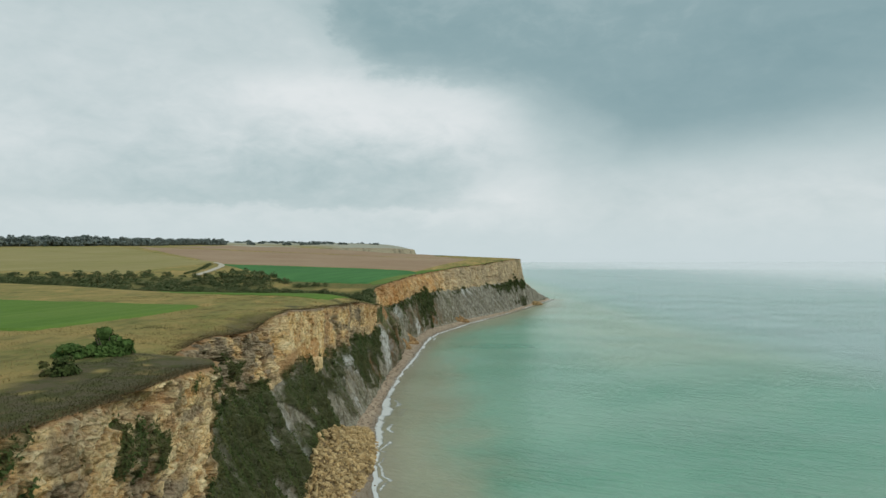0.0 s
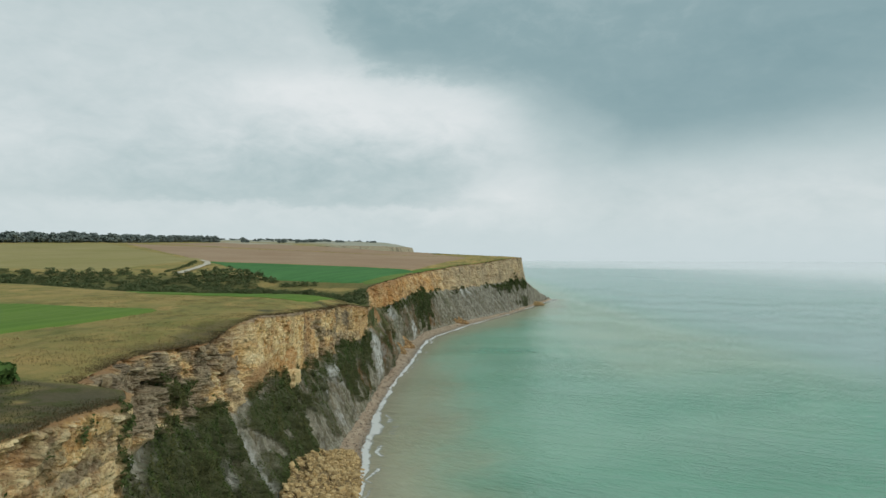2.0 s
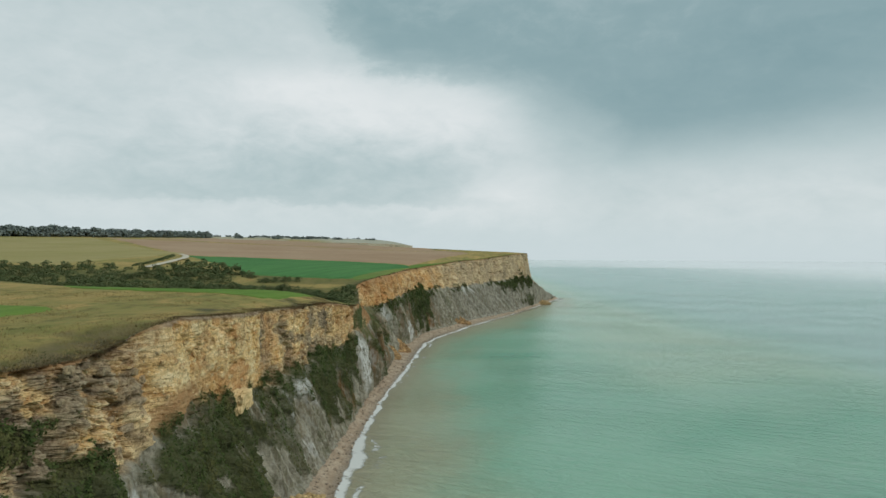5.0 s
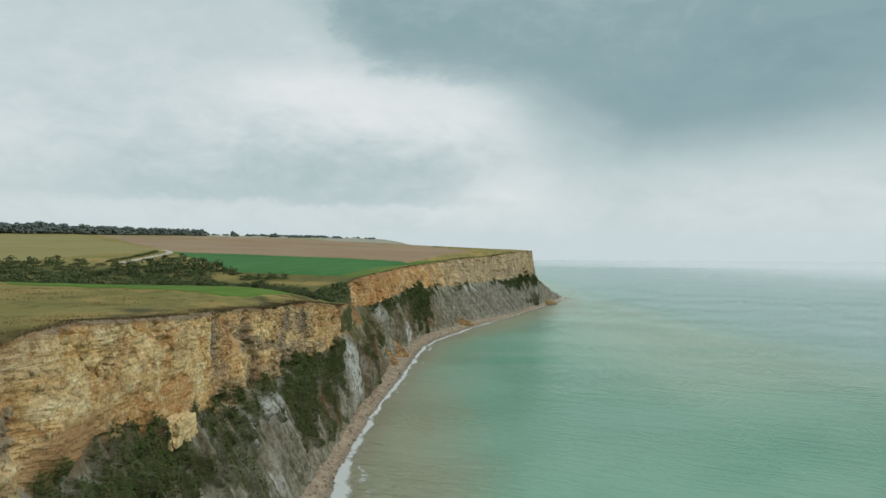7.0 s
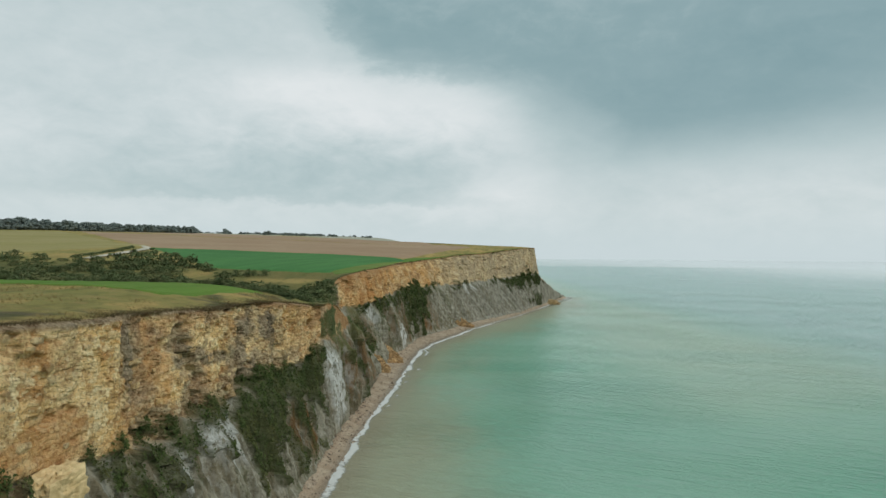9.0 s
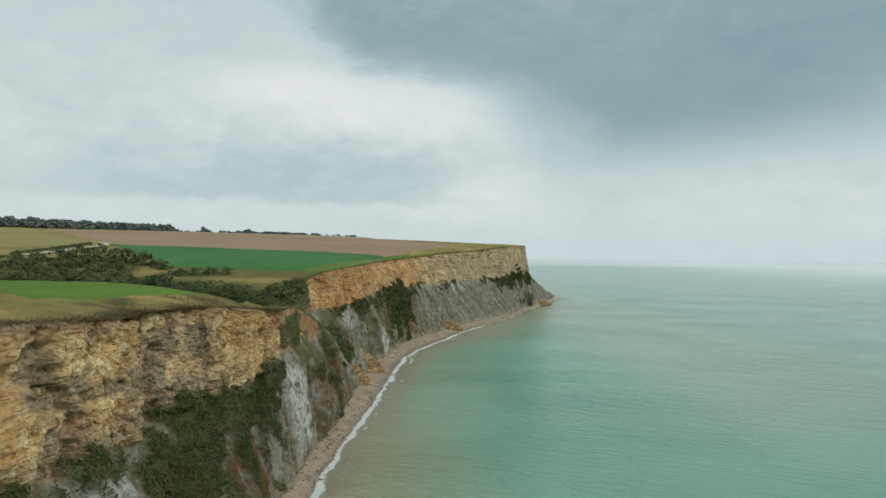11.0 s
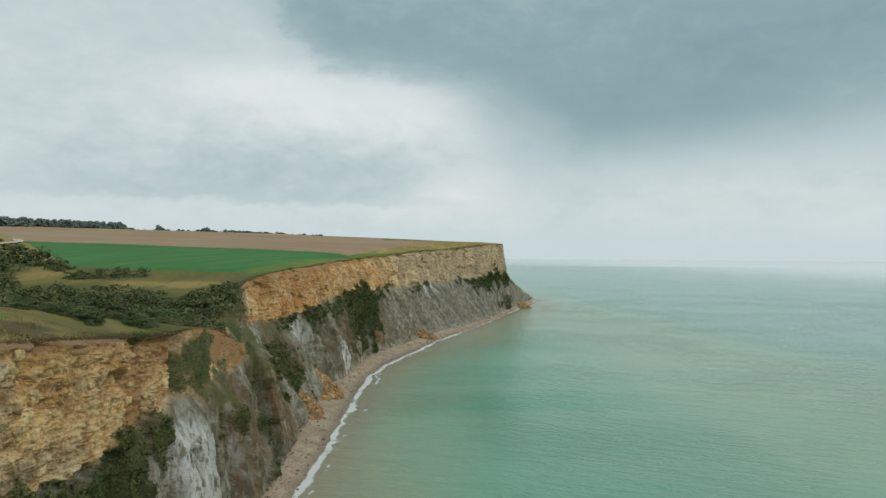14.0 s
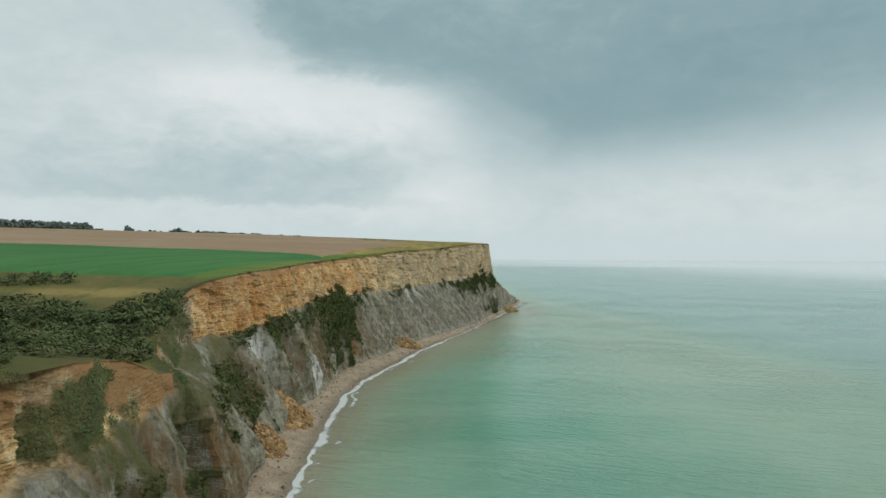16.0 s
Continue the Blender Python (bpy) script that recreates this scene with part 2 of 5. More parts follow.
# flat panels of the limestone, set off against each other, and ribs of the marl
FACET = np.array([(60, 0), (93, 0.2), (95, 0), (133, -0.8), (134.6, 0.9), (166, 0.9), (168.5, -1.0), (192, 0.9), (194.5, -1.1), (204, -0.3), (224, 0.9), (226, -0.7), (236, 0.4), (238.5, -1.6), (258, -0.6), (262, 0), (268, 0), (312, 0),
    (330, 0.9), (332, -0.5), (352, 0.7), (355, -0.7), (384, 0.6), (387, -0.5), (418, 0.9), (422, -0.6), (448, 0.7), (470, 0.8), (474, -0.8), (505, 0.5), (509, -0.6), (560, 0)], float)
MRIB = np.array([(228, 0), (236, 0.8), (250, 0.8), (252.5, -0.8), (259, 0.8), (261.5, 0.4), (262.5, -9), (268.0, -9), (269.5, 1.5), (276, 3.0), (288, 3.5), (298, 1.8), (304, 0.4), (318, 0.8), (322, -0.4), (334, 0.6), (337, -1.2), (346, 1.0), (350, -1.0), (366, 0)], float)


def lip_x(y):
    return rail(LIP, y) + 0.8 * rail(FACET, y) + 0.6 * fbm(y * 0.14, 3.1, 0, 4, 11) * sstep(y, 20, 40) * (1 - sstep(y, 560, 572))


def plateau(x, y):
    inland = -x - 25
    near_z = 25.4 + 0.006 * np.clip(inland, 0, 400)
    far_z = 24 + 0.045 * (np.minimum(y, 700) - 312) + 0.023 * np.maximum(y - 700, 0) + 0.02 * np.clip(inland, 0, 400)
    brow = 208 + 0.1 * np.clip(inland, 0, 70) + 0.68 * np.clip(inland - 70, 0, 110)
    z = near_z + (far_z - near_z) * sstep(y, brow, 345)
    mid = 0.5 * (brow + 345)
    depth = 7.0 - 0.03 * np.clip(inland, 0, 180)
    return z - depth * np.exp(-((y - mid) / (0.26 * (345 - brow) + 4.0)) ** 2)


def ground_z(x, y):
    inl = np.maximum(lip_x(y) - x, 0)
    p = plateau(x, y) + 0.5 * fbm(x * 0.03, y * 0.03, 0, 3, 5) * sstep(inl, 2, 20) + 0.18 * fbm(x * 0.35, y * 0.35, 0, 3, 6) * sstep(inl, 0.5, 6)
    w = np.exp(-(inl / (7.0 + 40 * sstep(y, 1300, 1800))) ** 1.4)
    return p + (rail(LIP, y, 2) - p) * w
# terrain end


def mesh_from(name, verts, faces, mat=None, smooth=True, attrs=()):
    me = bpy.data.meshes.new(name)
    verts = np.ascontiguousarray(verts, np.float32).reshape(-1, 3)
    faces = np.ascontiguousarray(faces, np.int32)
    k = faces.shape[1]
    me.vertices.add(len(verts))
    me.vertices.foreach_set("co", verts.ravel())
    me.loops.add(faces.size)
    me.loops.foreach_set("vertex_index", faces.ravel())
    me.polygons.add(len(faces))
    me.polygons.foreach_set("loop_start", np.arange(0, faces.size, k, dtype=np.int32))
    me.polygons.foreach_set("use_smooth", np.full(len(faces), smooth))
    for key, values in attrs:
        a = me.attributes.new(key, "FLOAT", "POINT")
        a.data.foreach_set("value", np.ascontiguousarray(values, np.float32).ravel())
    me.update(calc_edges=True)
    me.validate()
    if mat:
        me.materials.append(mat)
    return me


def grid_faces(rows, cols):
    a = np.arange(rows * cols).reshape(rows, cols)
    return np.stack([a[:-1, :-1], a[:-1, 1:], a[1:, 1:], a[1:, :-1]], -1).reshape(-1, 4)


def material(name):
    m = bpy.data.materials.new(name)
    return m, Graph(tree_of(m))


# ---------------------------------------------------------------- materials
def mat_cliff():
    m, g = material("cliff_rock")
    p = g.place()
    broad = g.noise(p, 0.11, 4, 0.6)
    patch = g.noise(p, 0.33, 5, 0.62, (1, 1, 1.6))
    beds = g.noise(p, 1.0, 6, 0.68, (0.16, 0.16, 2.3), 0.25)
    grain = g.noise(p, 2.6, 7, 0.7)
    fleck = g.noise(p, 4.2, 4, 0.7)
    tone = g.attr("tone")
    lime = g.mix(g.step(broad, 0.40, 0.60), (0.68, 0.430, 0.170), (0.82, 0.605, 0.315))
    lime = g.mix(g.math("MULTIPLY", g.step(patch, 0.50, 0.64), 0.70), lime, (0.50, 0.240, 0.080))
    lime = g.mix(g.math("MULTIPLY", g.step(patch, 0.34, 0.44, 1.0, 0.0), 0.60), lime, (0.74, 0.600, 0.360))
    lime = g.mix(g.math("MULTIPLY", g.step(tone, 0.46, 0.80), 0.75), lime, (0.90, 0.750, 0.455))
    lime = g.mix(g.math("MULTIPLY", g.step(tone, 0.08, 0.33, 1.0, 0.0), 0.62), lime, (0.30, 0.175, 0.078))
    lime = g.mix(g.math("MULTIPLY", g.step(beds, 0.54, 0.62), 0.28), lime, (0.24, 0.145, 0.065))
    lime = g.mix(g.math("MULTIPLY", g.step(grain, 0.55, 0.64), 0.65), lime, (0.92, 0.775, 0.490))
    lime = g.mix(g.math("MULTIPLY", g.step(grain, 0.36, 0.45, 1.0, 0.0), 0.65), lime, (0.20, 0.120, 0.052))
    clump = g.noise(p, 0.75, 6, 0.72, (1, 1, 1.3))
    lime = g.mix(g.math("MULTIPLY", g.step(clump, 0.55, 0.64), 0.70), lime, (0.30, 0.165, 0.066))
    lime = g.mix(g.math("MULTIPLY", g.step(clump, 0.34, 0.44, 1.0, 0.0), 0.55), lime, (0.90, 0.745, 0.440))
    lime = g.mix(g.math("MULTIPLY", g.step(fleck, 0.57, 0.66), 0.80), lime, (0.085, 0.055, 0.032))
    warp = g.node("ShaderNodeTexNoise")
    warp.inputs["Scale"].default_value, warp.inputs["Detail"].default_value = 0.8, 5.0
    g.wire(p, warp.inputs["Vector"])
    off = g.node("ShaderNodeVectorMath", operation="MULTIPLY_ADD")
    g.wire(warp.outputs["Color"], off.inputs[0])
    off.inputs[1].default_value = (0.8, 0.8, 0.6)
    g.wire(p, off.inputs[2])
    joints = []
    for sc, sq in ((0.42, (1, 1, 1.5)), (1.15, (1, 1, 1.7))):
        mp = g.node("ShaderNodeMapping")
        mp.inputs["Scale"].default_value = sq
        g.wire(off.outputs[0], mp.inputs[0])
        vo = g.node("ShaderNodeTexVoronoi", feature="DISTANCE_TO_EDGE")
        vo.inputs["Scale"].default_value = sc
        g.wire(mp.outputs[0], vo.inputs["Vector"])
        joints.append(g.step(vo.outputs["Distance"], 0.0, 0.05, 1.0, 0.0))
    joint = g.math("MULTIPLY", g.math("MAXIMUM", g.math("MULTIPLY", joints[0], 0.30), g.math("MULTIPLY", joints[1], 0.22)), g.step(patch, 0.42, 0.62, 0.10, 1.0))
    lime = g.mix(joint, lime, (0.17, 0.105, 0.05))
    run = g.noise(p, 0.30, 5, 0.62, (1, 1, 0.28), 0.3)
    lime = g.mix(g.math("MULTIPLY", g.step(run, 0.51, 0.60), g.step(g.attr("weather_shade"), 0.05, 0.5, 0.18, 0.62)), lime, (0.135, 0.092, 0.046))
    lime = g.mix(g.math("MULTIPLY", g.step(run, 0.33, 0.41, 1.0, 0.0), 0.40), lime, (0.80, 0.640, 0.370))
    lime = g.mix(g.math("MULTIPLY", g.attr("rust"), g.step(g.noise(p, 0.16, 5, 0.6, (1, 1, 0.5)), 0.36, 0.60, 0.30, 0.92)), lime, g.mix(g.step(grain, 0.38, 0.62), (0.34, 0.140, 0.042), (0.55, 0.290, 0.105)))
    lime = g.mix(g.math("MULTIPLY", g.attr("grey"), 0.6), lime, g.mix(g.step(grain, 0.35, 0.65), (0.27, 0.22, 0.15), (0.50, 0.43, 0.31)))
    # weathered stone, with near-black shade of crevices and hollows put into the colour
    lime = g.mix(g.math("MULTIPLY", g.attr("weather_shade"), 0.85), lime, g.mix(g.math("ADD", g.math("MULTIPLY", g.step(grain, 0.40, 0.60), 0.55), g.math("MULTIPLY", g.step(tone, 0.15, 0.62), 0.45)), (0.026, 0.021, 0.016), (0.35, 0.285, 0.200)))
    lime = g.mix(g.attr("soil"), lime, g.mix(patch, (0.22, 0.110, 0.046), (0.44, 0.260, 0.125)))
    streak = g.noise(p, 0.55, 7, 0.70, (1, 1, 0.16), 0.5)
    band = g.noise(p, 0.20, 6, 0.62, (1, 1, 0.14), 0.6)
    mottle = g.noise(p, 0.9, 7, 0.72, (1, 1, 0.7))
    marl = g.mix(g.step(streak, 0.36, 0.62), (0.165, 0.150, 0.108), (0.325, 0.302, 0.232))
    marl = g.mix(g.math("MULTIPLY", g.step(band, 0.50, 0.60), 0.60), marl, g.mix(streak, (0.095, 0.072, 0.036), (0.220, 0.175, 0.100)))
    marl = g.mix(g.math("MULTIPLY", g.step(mottle, 0.52, 0.62), 0.60), marl, (0.390, 0.378, 0.320))
    marl = g.mix(g.math("MULTIPLY", g.step(mottle, 0.38, 0.47, 1.0, 0.0), 0.65), marl, (0.066, 0.062, 0.036))
    marl = g.mix(g.math("MULTIPLY", g.step(beds, 0.55, 0.62), 0.30), marl, (0.085, 0.080, 0.055))
    blot = g.noise(p, 0.30, 6, 0.68, (1, 1, 0.6))
    marl = g.mix(g.math("MULTIPLY", g.step(blot, 0.52, 0.62), 0.55), marl, g.mix(grain, (0.055, 0.066, 0.028), (0.150, 0.145, 0.075)))
    marl = g.mix(g.math("MULTIPLY", g.step(blot, 0.34, 0.42, 1.0, 0.0), 0.50), marl, g.mix(grain, (0.17, 0.165, 0.135), (0.36, 0.355, 0.315)))
    marl = g.mix(g.math("MULTIPLY", g.attr("grey"), 0.3), marl, g.mix(g.step(streak, 0.36, 0.62), (0.160, 0.158, 0.136), (0.300, 0.292, 0.258)))
    marl = g.mix(g.math("MULTIPLY", g.attr("brown"), g.step(streak, 0.40, 0.56)), marl, g.mix(grain, (0.095, 0.052, 0.022), (0.235, 0.135, 0.060)))
    col = g.mix(g.attr("marl"), lime, marl)
    pale = g.math("MULTIPLY", g.attr("pale"), g.step(g.noise(p, 1.3, 5, 0.6, (1, 1, 0.4)), 0.36, 0.52))
    col = g.mix(pale, col, g.mix(grain, (0.40, 0.40, 0.37), (0.66, 0.66, 0.63)))
    green = g.mix(g.noise(p, 1.6, 4, 0.6), (0.030, 0.040, 0.015), (0.090, 0.098, 0.036))
    green = g.mix(g.attr("grassy"), green, g.mix(g.noise(p, 0.9, 5, 0.65), (0.050, 0.060, 0.022), (0.165, 0.150, 0.060)))
    col = g.mix(g.math("MULTIPLY", g.attr("veg"), 0.9), col, green)
    h = g.math("ADD", g.math("MULTIPLY", grain, 0.7), g.math("MULTIPLY", beds, 0.3))
    h = g.math("SUBTRACT", h, g.math("MULTIPLY", joint, 0.35))
    g.finish(col, 0.92, h, 0.35, 0.15)
    return m


def mat_turf():
    m, g = material("turf")
    p = g.place()
    a = g.noise(p, 0.035, 4, 0.55)
    b = g.noise(p, 0.22, 5, 0.6, (1.0, 0.45, 1))
    c = g.noise(p, 2.6, 6, 0.7)
    col = g.mix(g.step(a, 0.35, 0.65), (0.400, 0.295, 0.108), (0.285, 0.250, 0.084))
    col = g.mix(g.math("MULTIPLY", g.step(b, 0.50, 0.68), 0.7), col, (0.165, 0.150, 0.052))
    col = g.mix(g.math("MULTIPLY", g.step(b, 0.32, 0.48, 1.0, 0.0), 0.8), col, (0.52, 0.340, 0.130))
    col = g.mix(g.math("MULTIPLY", g.step(g.noise(p, 0.075, 5, 0.62, (1, 0.6, 1)), 0.50, 0.66), 0.65), col, (0.185, 0.205, 0.060))
    mid = g.noise(p, 0.55, 5, 0.68, (1, 0.7, 1))
    col = g.mix(g.math("MULTIPLY", g.step(mid, 0.50, 0.66), 0.55), col, (0.36, 0.250, 0.105))
    col = g.mix(g.math("MULTIPLY", g.step(mid, 0.34, 0.46, 1.0, 0.0), 0.5), col, (0.135, 0.125, 0.045))
    col = g.mix(g.math("MULTIPLY", g.step(c, 0.5, 0.75), 0.4), col, (0.34, 0.265, 0.12))
    low = g.noise(p, 0.34, 5, 0.65)
    moor = g.mix(g.step(low, 0.40, 0.56), g.mix(c, (0.040, 0.052, 0.020), (0.105, 0.112, 0.042)), g.mix(c, (0.066, 0.058, 0.036), (0.165, 0.138, 0.090)))
    col = g.mix(g.math("MULTIPLY", g.attr("heath"), 0.88), col, moor)
    col = g.mix(g.math("MULTIPLY", g.attr("bare"), 0.9), col, g.mix(c, (0.26, 0.135, 0.058), (0.48, 0.290, 0.145)))
    col = g.mix(g.math("MULTIPLY", g.attr("rank"), 0.8), col, g.mix(c, (0.055, 0.068, 0.025), (0.135, 0.145, 0.056)))
    # distance haze painted into the turf: pale grey mixed in with far
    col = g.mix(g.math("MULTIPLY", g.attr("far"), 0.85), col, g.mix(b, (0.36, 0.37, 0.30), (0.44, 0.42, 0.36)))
    g.finish(col, 0.95, c, 0.30, 0.1)
    return m


def mat_crop(name, one, two, rows_turn, row_width=1.2, amount=0.35):
    m, g = material(name)
    p = g.place()
    mp = g.node("ShaderNodeMapping")
    mp.inputs["Rotation"].default_value[2] = radians(rows_turn)
    g.wire(p, mp.inputs[0])
    rows = g.noise(mp.outputs[0], 0.5 / row_width, 3, 0.6, (1, 0.02, 1))
    big = g.noise(p, 0.018, 4, 0.6)
    fine = g.noise(p, 1.4, 5, 0.65)
    col = g.mix(g.step(big, 0.3, 0.7), one, two)
    col = g.mix(g.math("MULTIPLY", g.step(rows, 0.42, 0.6), amount), col, tuple(0.72 * v for v in one))
    col = g.mix(g.math("MULTIPLY", g.step(fine, 0.5, 0.8), 0.4), col, tuple(min(1, 1.35 * v) for v in two))
    g.finish(col, 0.95, g.math("ADD", fine, rows), 0.12, 0.08)
    return m


def mat_plain(name, one, two, scale=1.0, rough=0.9, height=0.05, squash=(1, 1, 1), island=False):
    m, g = material(name)
    p = g.place()
    n = g.noise(p, scale, 5, 0.62, squash)
    col = g.mix(g.step(n, 0.32, 0.68), one, two)
    if island:
        r = g.node("ShaderNodeNewGeometry").outputs["Random Per Island"]
        col = g.mix(g.math("MULTIPLY", r, 0.85), col, tuple(0.42 * v for v in one))
    g.finish(col, rough, g.noise(p, scale * 6, 4, 0.6), height, 0.2)
    return m


def mat_leaf(name, one, two, scale=0.6, dead=None):
    m, g = material(name)
    p = g.place()
    r = g.node("ShaderNodeNewGeometry").outputs["Random Per Island"]
    col = g.mix(g.math("MULTIPLY_ADD", r, 0.6, 0.2), one, two)
    if dead:
        col = g.mix(g.math("MULTIPLY", g.step(g.noise(p, 0.22, 5, 0.65), 0.48, 0.62), 0.75), col, dead)
    col = g.mix(g.math("MULTIPLY", g.step(g.noise(p, scale, 4), 0.42, 0.68), 0.5), col, tuple(0.6 * v for v in one))
    g.finish(col, 0.9, None, 0.1, 0.05)
    return m


def mat_sea():
    m, g = material("sea_water")
    p = g.place()
    shore = g.attr("shore")
    drift = g.math("SUBTRACT", g.noise(p, 0.010, 4, 0.55, (1, 0.5, 1), 0.5), 0.5)
    fine = g.math("SUBTRACT", g.noise(p, 0.045, 5, 0.62, (1, 0.5, 1), 0.4), 0.5)
    d = g.math("ADD", shore, g.math("ADD", g.math("MULTIPLY", drift, 70.0), g.math("MULTIPLY", fine, 30.0)))
    patchy = g.noise(p, 0.0075, 4, 0.55, (0.6, 1.0, 1), 0.6)
    xyz = g.node("ShaderNodeSeparateXYZ")
    g.wire(p, xyz.inputs[0])
    wx = g.math("ADD", xyz.outputs[0], g.math("ADD", g.math("MULTIPLY", drift, 40.0), g.math("MULTIPLY", fine, 14.0)))
    wy = g.math("ADD", xyz.outputs[1], g.math("MULTIPLY", drift, 120.0))
    deep = g.mix(g.step(patchy, 0.40, 0.60), (0.145, 0.390, 0.255), (0.255, 0.475, 0.335))
    # milky plume drifting along the coast from the headland
    plume = g.math("MULTIPLY", g.math("MULTIPLY", g.step(wx, 30.0, 85.0), g.step(wx, 112.0, 205.0, 1.0, 0.0)), g.step(wy, 190.0, 300.0))
    deep = g.mix(g.math("MULTIPLY", plume, 0.85), deep, (0.400, 0.515, 0.370))
    rim = g.math("MULTIPLY", g.math("MULTIPLY", g.step(wx, 116.0, 130.0), g.step(wx, 130.0, 142.0, 1.0, 0.0)), g.step(wy, 330.0, 520.0))
    deep = g.mix(g.math("MULTIPLY", rim, 0.3), deep, (0.47, 0.55, 0.43))
    deep = g.mix(g.math("MULTIPLY", g.step(wx, 108.0, 200.0), 0.9), deep, (0.375, 0.515, 0.480))
    deep = g.mix(g.math("MULTIPLY", g.step(g.noise(p, 0.028, 4, 0.6, (0.35, 1.2, 1), 0.3), 0.45, 0.65), 0.25), deep, (0.24, 0.43, 0.33))
    silt = g.mix(g.step(wy, 150.0, 260.0), (0.425, 0.435, 0.295), (0.360, 0.395, 0.262))
    col = g.mix(g.step(d, 6.0, 34.0), silt, deep)
    col = g.mix(g.step(shore, 0.0, 9.0, 0.85, 0.0), col, (0.36, 0.32, 0.22))
    # water pales offshore: horizon haze put into the base colour
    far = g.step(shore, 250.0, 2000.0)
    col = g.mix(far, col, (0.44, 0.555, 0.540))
    crest = g.math("MULTIPLY", g.step(g.noise(p, 0.42, 4, 0.6, (0.35, 1.5, 1), 0.4), 0.69, 0.74), g.step(shore, 40.0, 260.0, 0.0, 0.55))
    col = g.mix(crest, col, (0.70, 0.74, 0.72))
    turned = g.node("ShaderNodeMapping")
    turned.inputs["Rotation"].default_value[2] = radians(24)
    g.wire(p, turned.inputs[0])
    q = turned.outputs[0]
    w1 = g.noise(q, 0.15, 4, 0.6, (0.30, 1.6, 1), 0.5)
    w2 = g.noise(q, 0.62, 4, 0.65, (0.40, 1.5, 1), 0.5)
    w3 = g.noise(q, 2.4, 3, 0.6, (0.6, 1.3, 1))
    gust = g.step(g.noise(p, 0.02, 3, 0.5), 0.35, 0.65, 0.6, 1.3)
    h = g.math("ADD", g.math("ADD", g.math("MULTIPLY", w1, 2.0), g.math("MULTIPLY", w2, 1.25)), g.math("MULTIPLY", w3, 0.25))
    h = g.math("MULTIPLY", h, gust)
    h = g.math("MULTIPLY", h, g.step(shore, 100.0, 1100.0, 1.0, 0.05))
    g.finish(col, g.step(shore, 200.0, 1500.0, 0.20, 0.06), h, 0.60, 0.5, IOR=1.33)
    return m


def mat_foam():
    m, g = material("foam")
    p = g.place()
    a = g.attr("across")
    n = g.noise(p, 0.9, 6, 0.7, (1, 1, 1), 0.6)
    n2 = g.noise(p, 0.10, 3, 0.5)
    lines = g.math("MAXIMUM", g.math("MULTIPLY", g.step(a, 0.0, 0.15), g.step(a, 0.22, 0.5, 1.0, 0.25)), g.math("MULTIPLY", g.math("MULTIPLY", g.step(a, 0.52, 0.66), g.step(a, 0.70, 0.95, 1.0, 0.0)), g.step(n2, 0.42, 0.62, 0.10, 0.62)))
    thick = g.math("MULTIPLY", lines, g.step(n2, 0.32, 0.60, 0.55, 1.0))
    cover = g.step(g.math("ADD", thick, g.math("SUBTRACT", n, 0.5)), 0.30, 0.72)
    pb = g.finish((0.74, 0.75, 0.72), 0.8, n, 0.08, 0.2)
    g.wire(g.math("MULTIPLY", cover, 0.92), pb.inputs["Alpha"])
    return m


def mat_beach():
    m, g = material("shingle")
    p = g.place()
    n = g.noise(p, 0.35, 5, 0.6)
    f = g.noise(p, 2.6, 6, 0.7)
    vo = g.node("ShaderNodeTexVoronoi")
    vo.inputs["Scale"].default_value = 2.2
    g.wire(p, vo.inputs[0])
    col = g.mix(g.step(n, 0.35, 0.65), (0.36, 0.265, 0.18), (0.47, 0.37, 0.265))
    col = g.mix(g.math("MULTIPLY", g.step(f, 0.5, 0.7), 0.6), col, (0.22, 0.185, 0.14))
    col = g.mix(g.math("MULTIPLY", g.step(vo.outputs["Distance"], 0.1, 0.45, 1.0, 0.0), 0.4), col, (0.55, 0.46, 0.34))
    wet = g.attr("wet")
    col = g.mix(g.math("MULTIPLY", wet, 0.6), col, (0.17, 0.13, 0.085))
    g.finish(col, g.step(wet, 0.0, 1.0, 0.9, 0.35), g.math("ADD", f, vo.outputs["Distance"]), 0.15, 0.3)
    return m


M_CLIFF, M_TURF, M_SEA, M_FOAM, M_BEACH = mat_cliff(), mat_turf(), mat_sea(), mat_foam(), mat_beach()
M_SCRUB = mat_leaf("scrub_leaves", (0.030, 0.050, 0.017), (0.105, 0.135, 0.045), 0.5, (0.120, 0.110, 0.045))
M_HEDGE = mat_leaf("hedge_leaves", (0.080, 0.110, 0.050), (0.140, 0.165, 0.072), 0.25, (0.185, 0.185, 0.085))
M_BUSH = mat_leaf("bush_leaves", (0.060, 0.115, 0.030), (0.120, 0.185, 0.055))
# leaf colour lifted to grey-blue, carrying the distance haze over the woods
M_TREE = mat_leaf("hazed_tree_leaves", (0.165, 0.200, 0.182), (0.215, 0.250, 0.228))
M_DRY = mat_leaf("dry_grass", (0.24, 0.185, 0.075), (0.36, 0.275, 0.125), 0.2)
M_BROWN = mat_leaf("dead_stalks", (0.085, 0.066, 0.036), (0.20, 0.145, 0.078), 0.2)
M_HEATH = mat_leaf("heath_stalks", (0.050, 0.060, 0.024), (0.130, 0.118, 0.062), 0.3)
M_BARK = mat_plain("bark", (0.07, 0.055, 0.04), (0.13, 0.105, 0.08), 3.0)
M_ROCK = mat_plain("fallen_limestone", (0.52, 0.355, 0.155), (0.68, 0.515, 0.275), 0.9, 0.9, 0.1, (1, 1, 1), True)
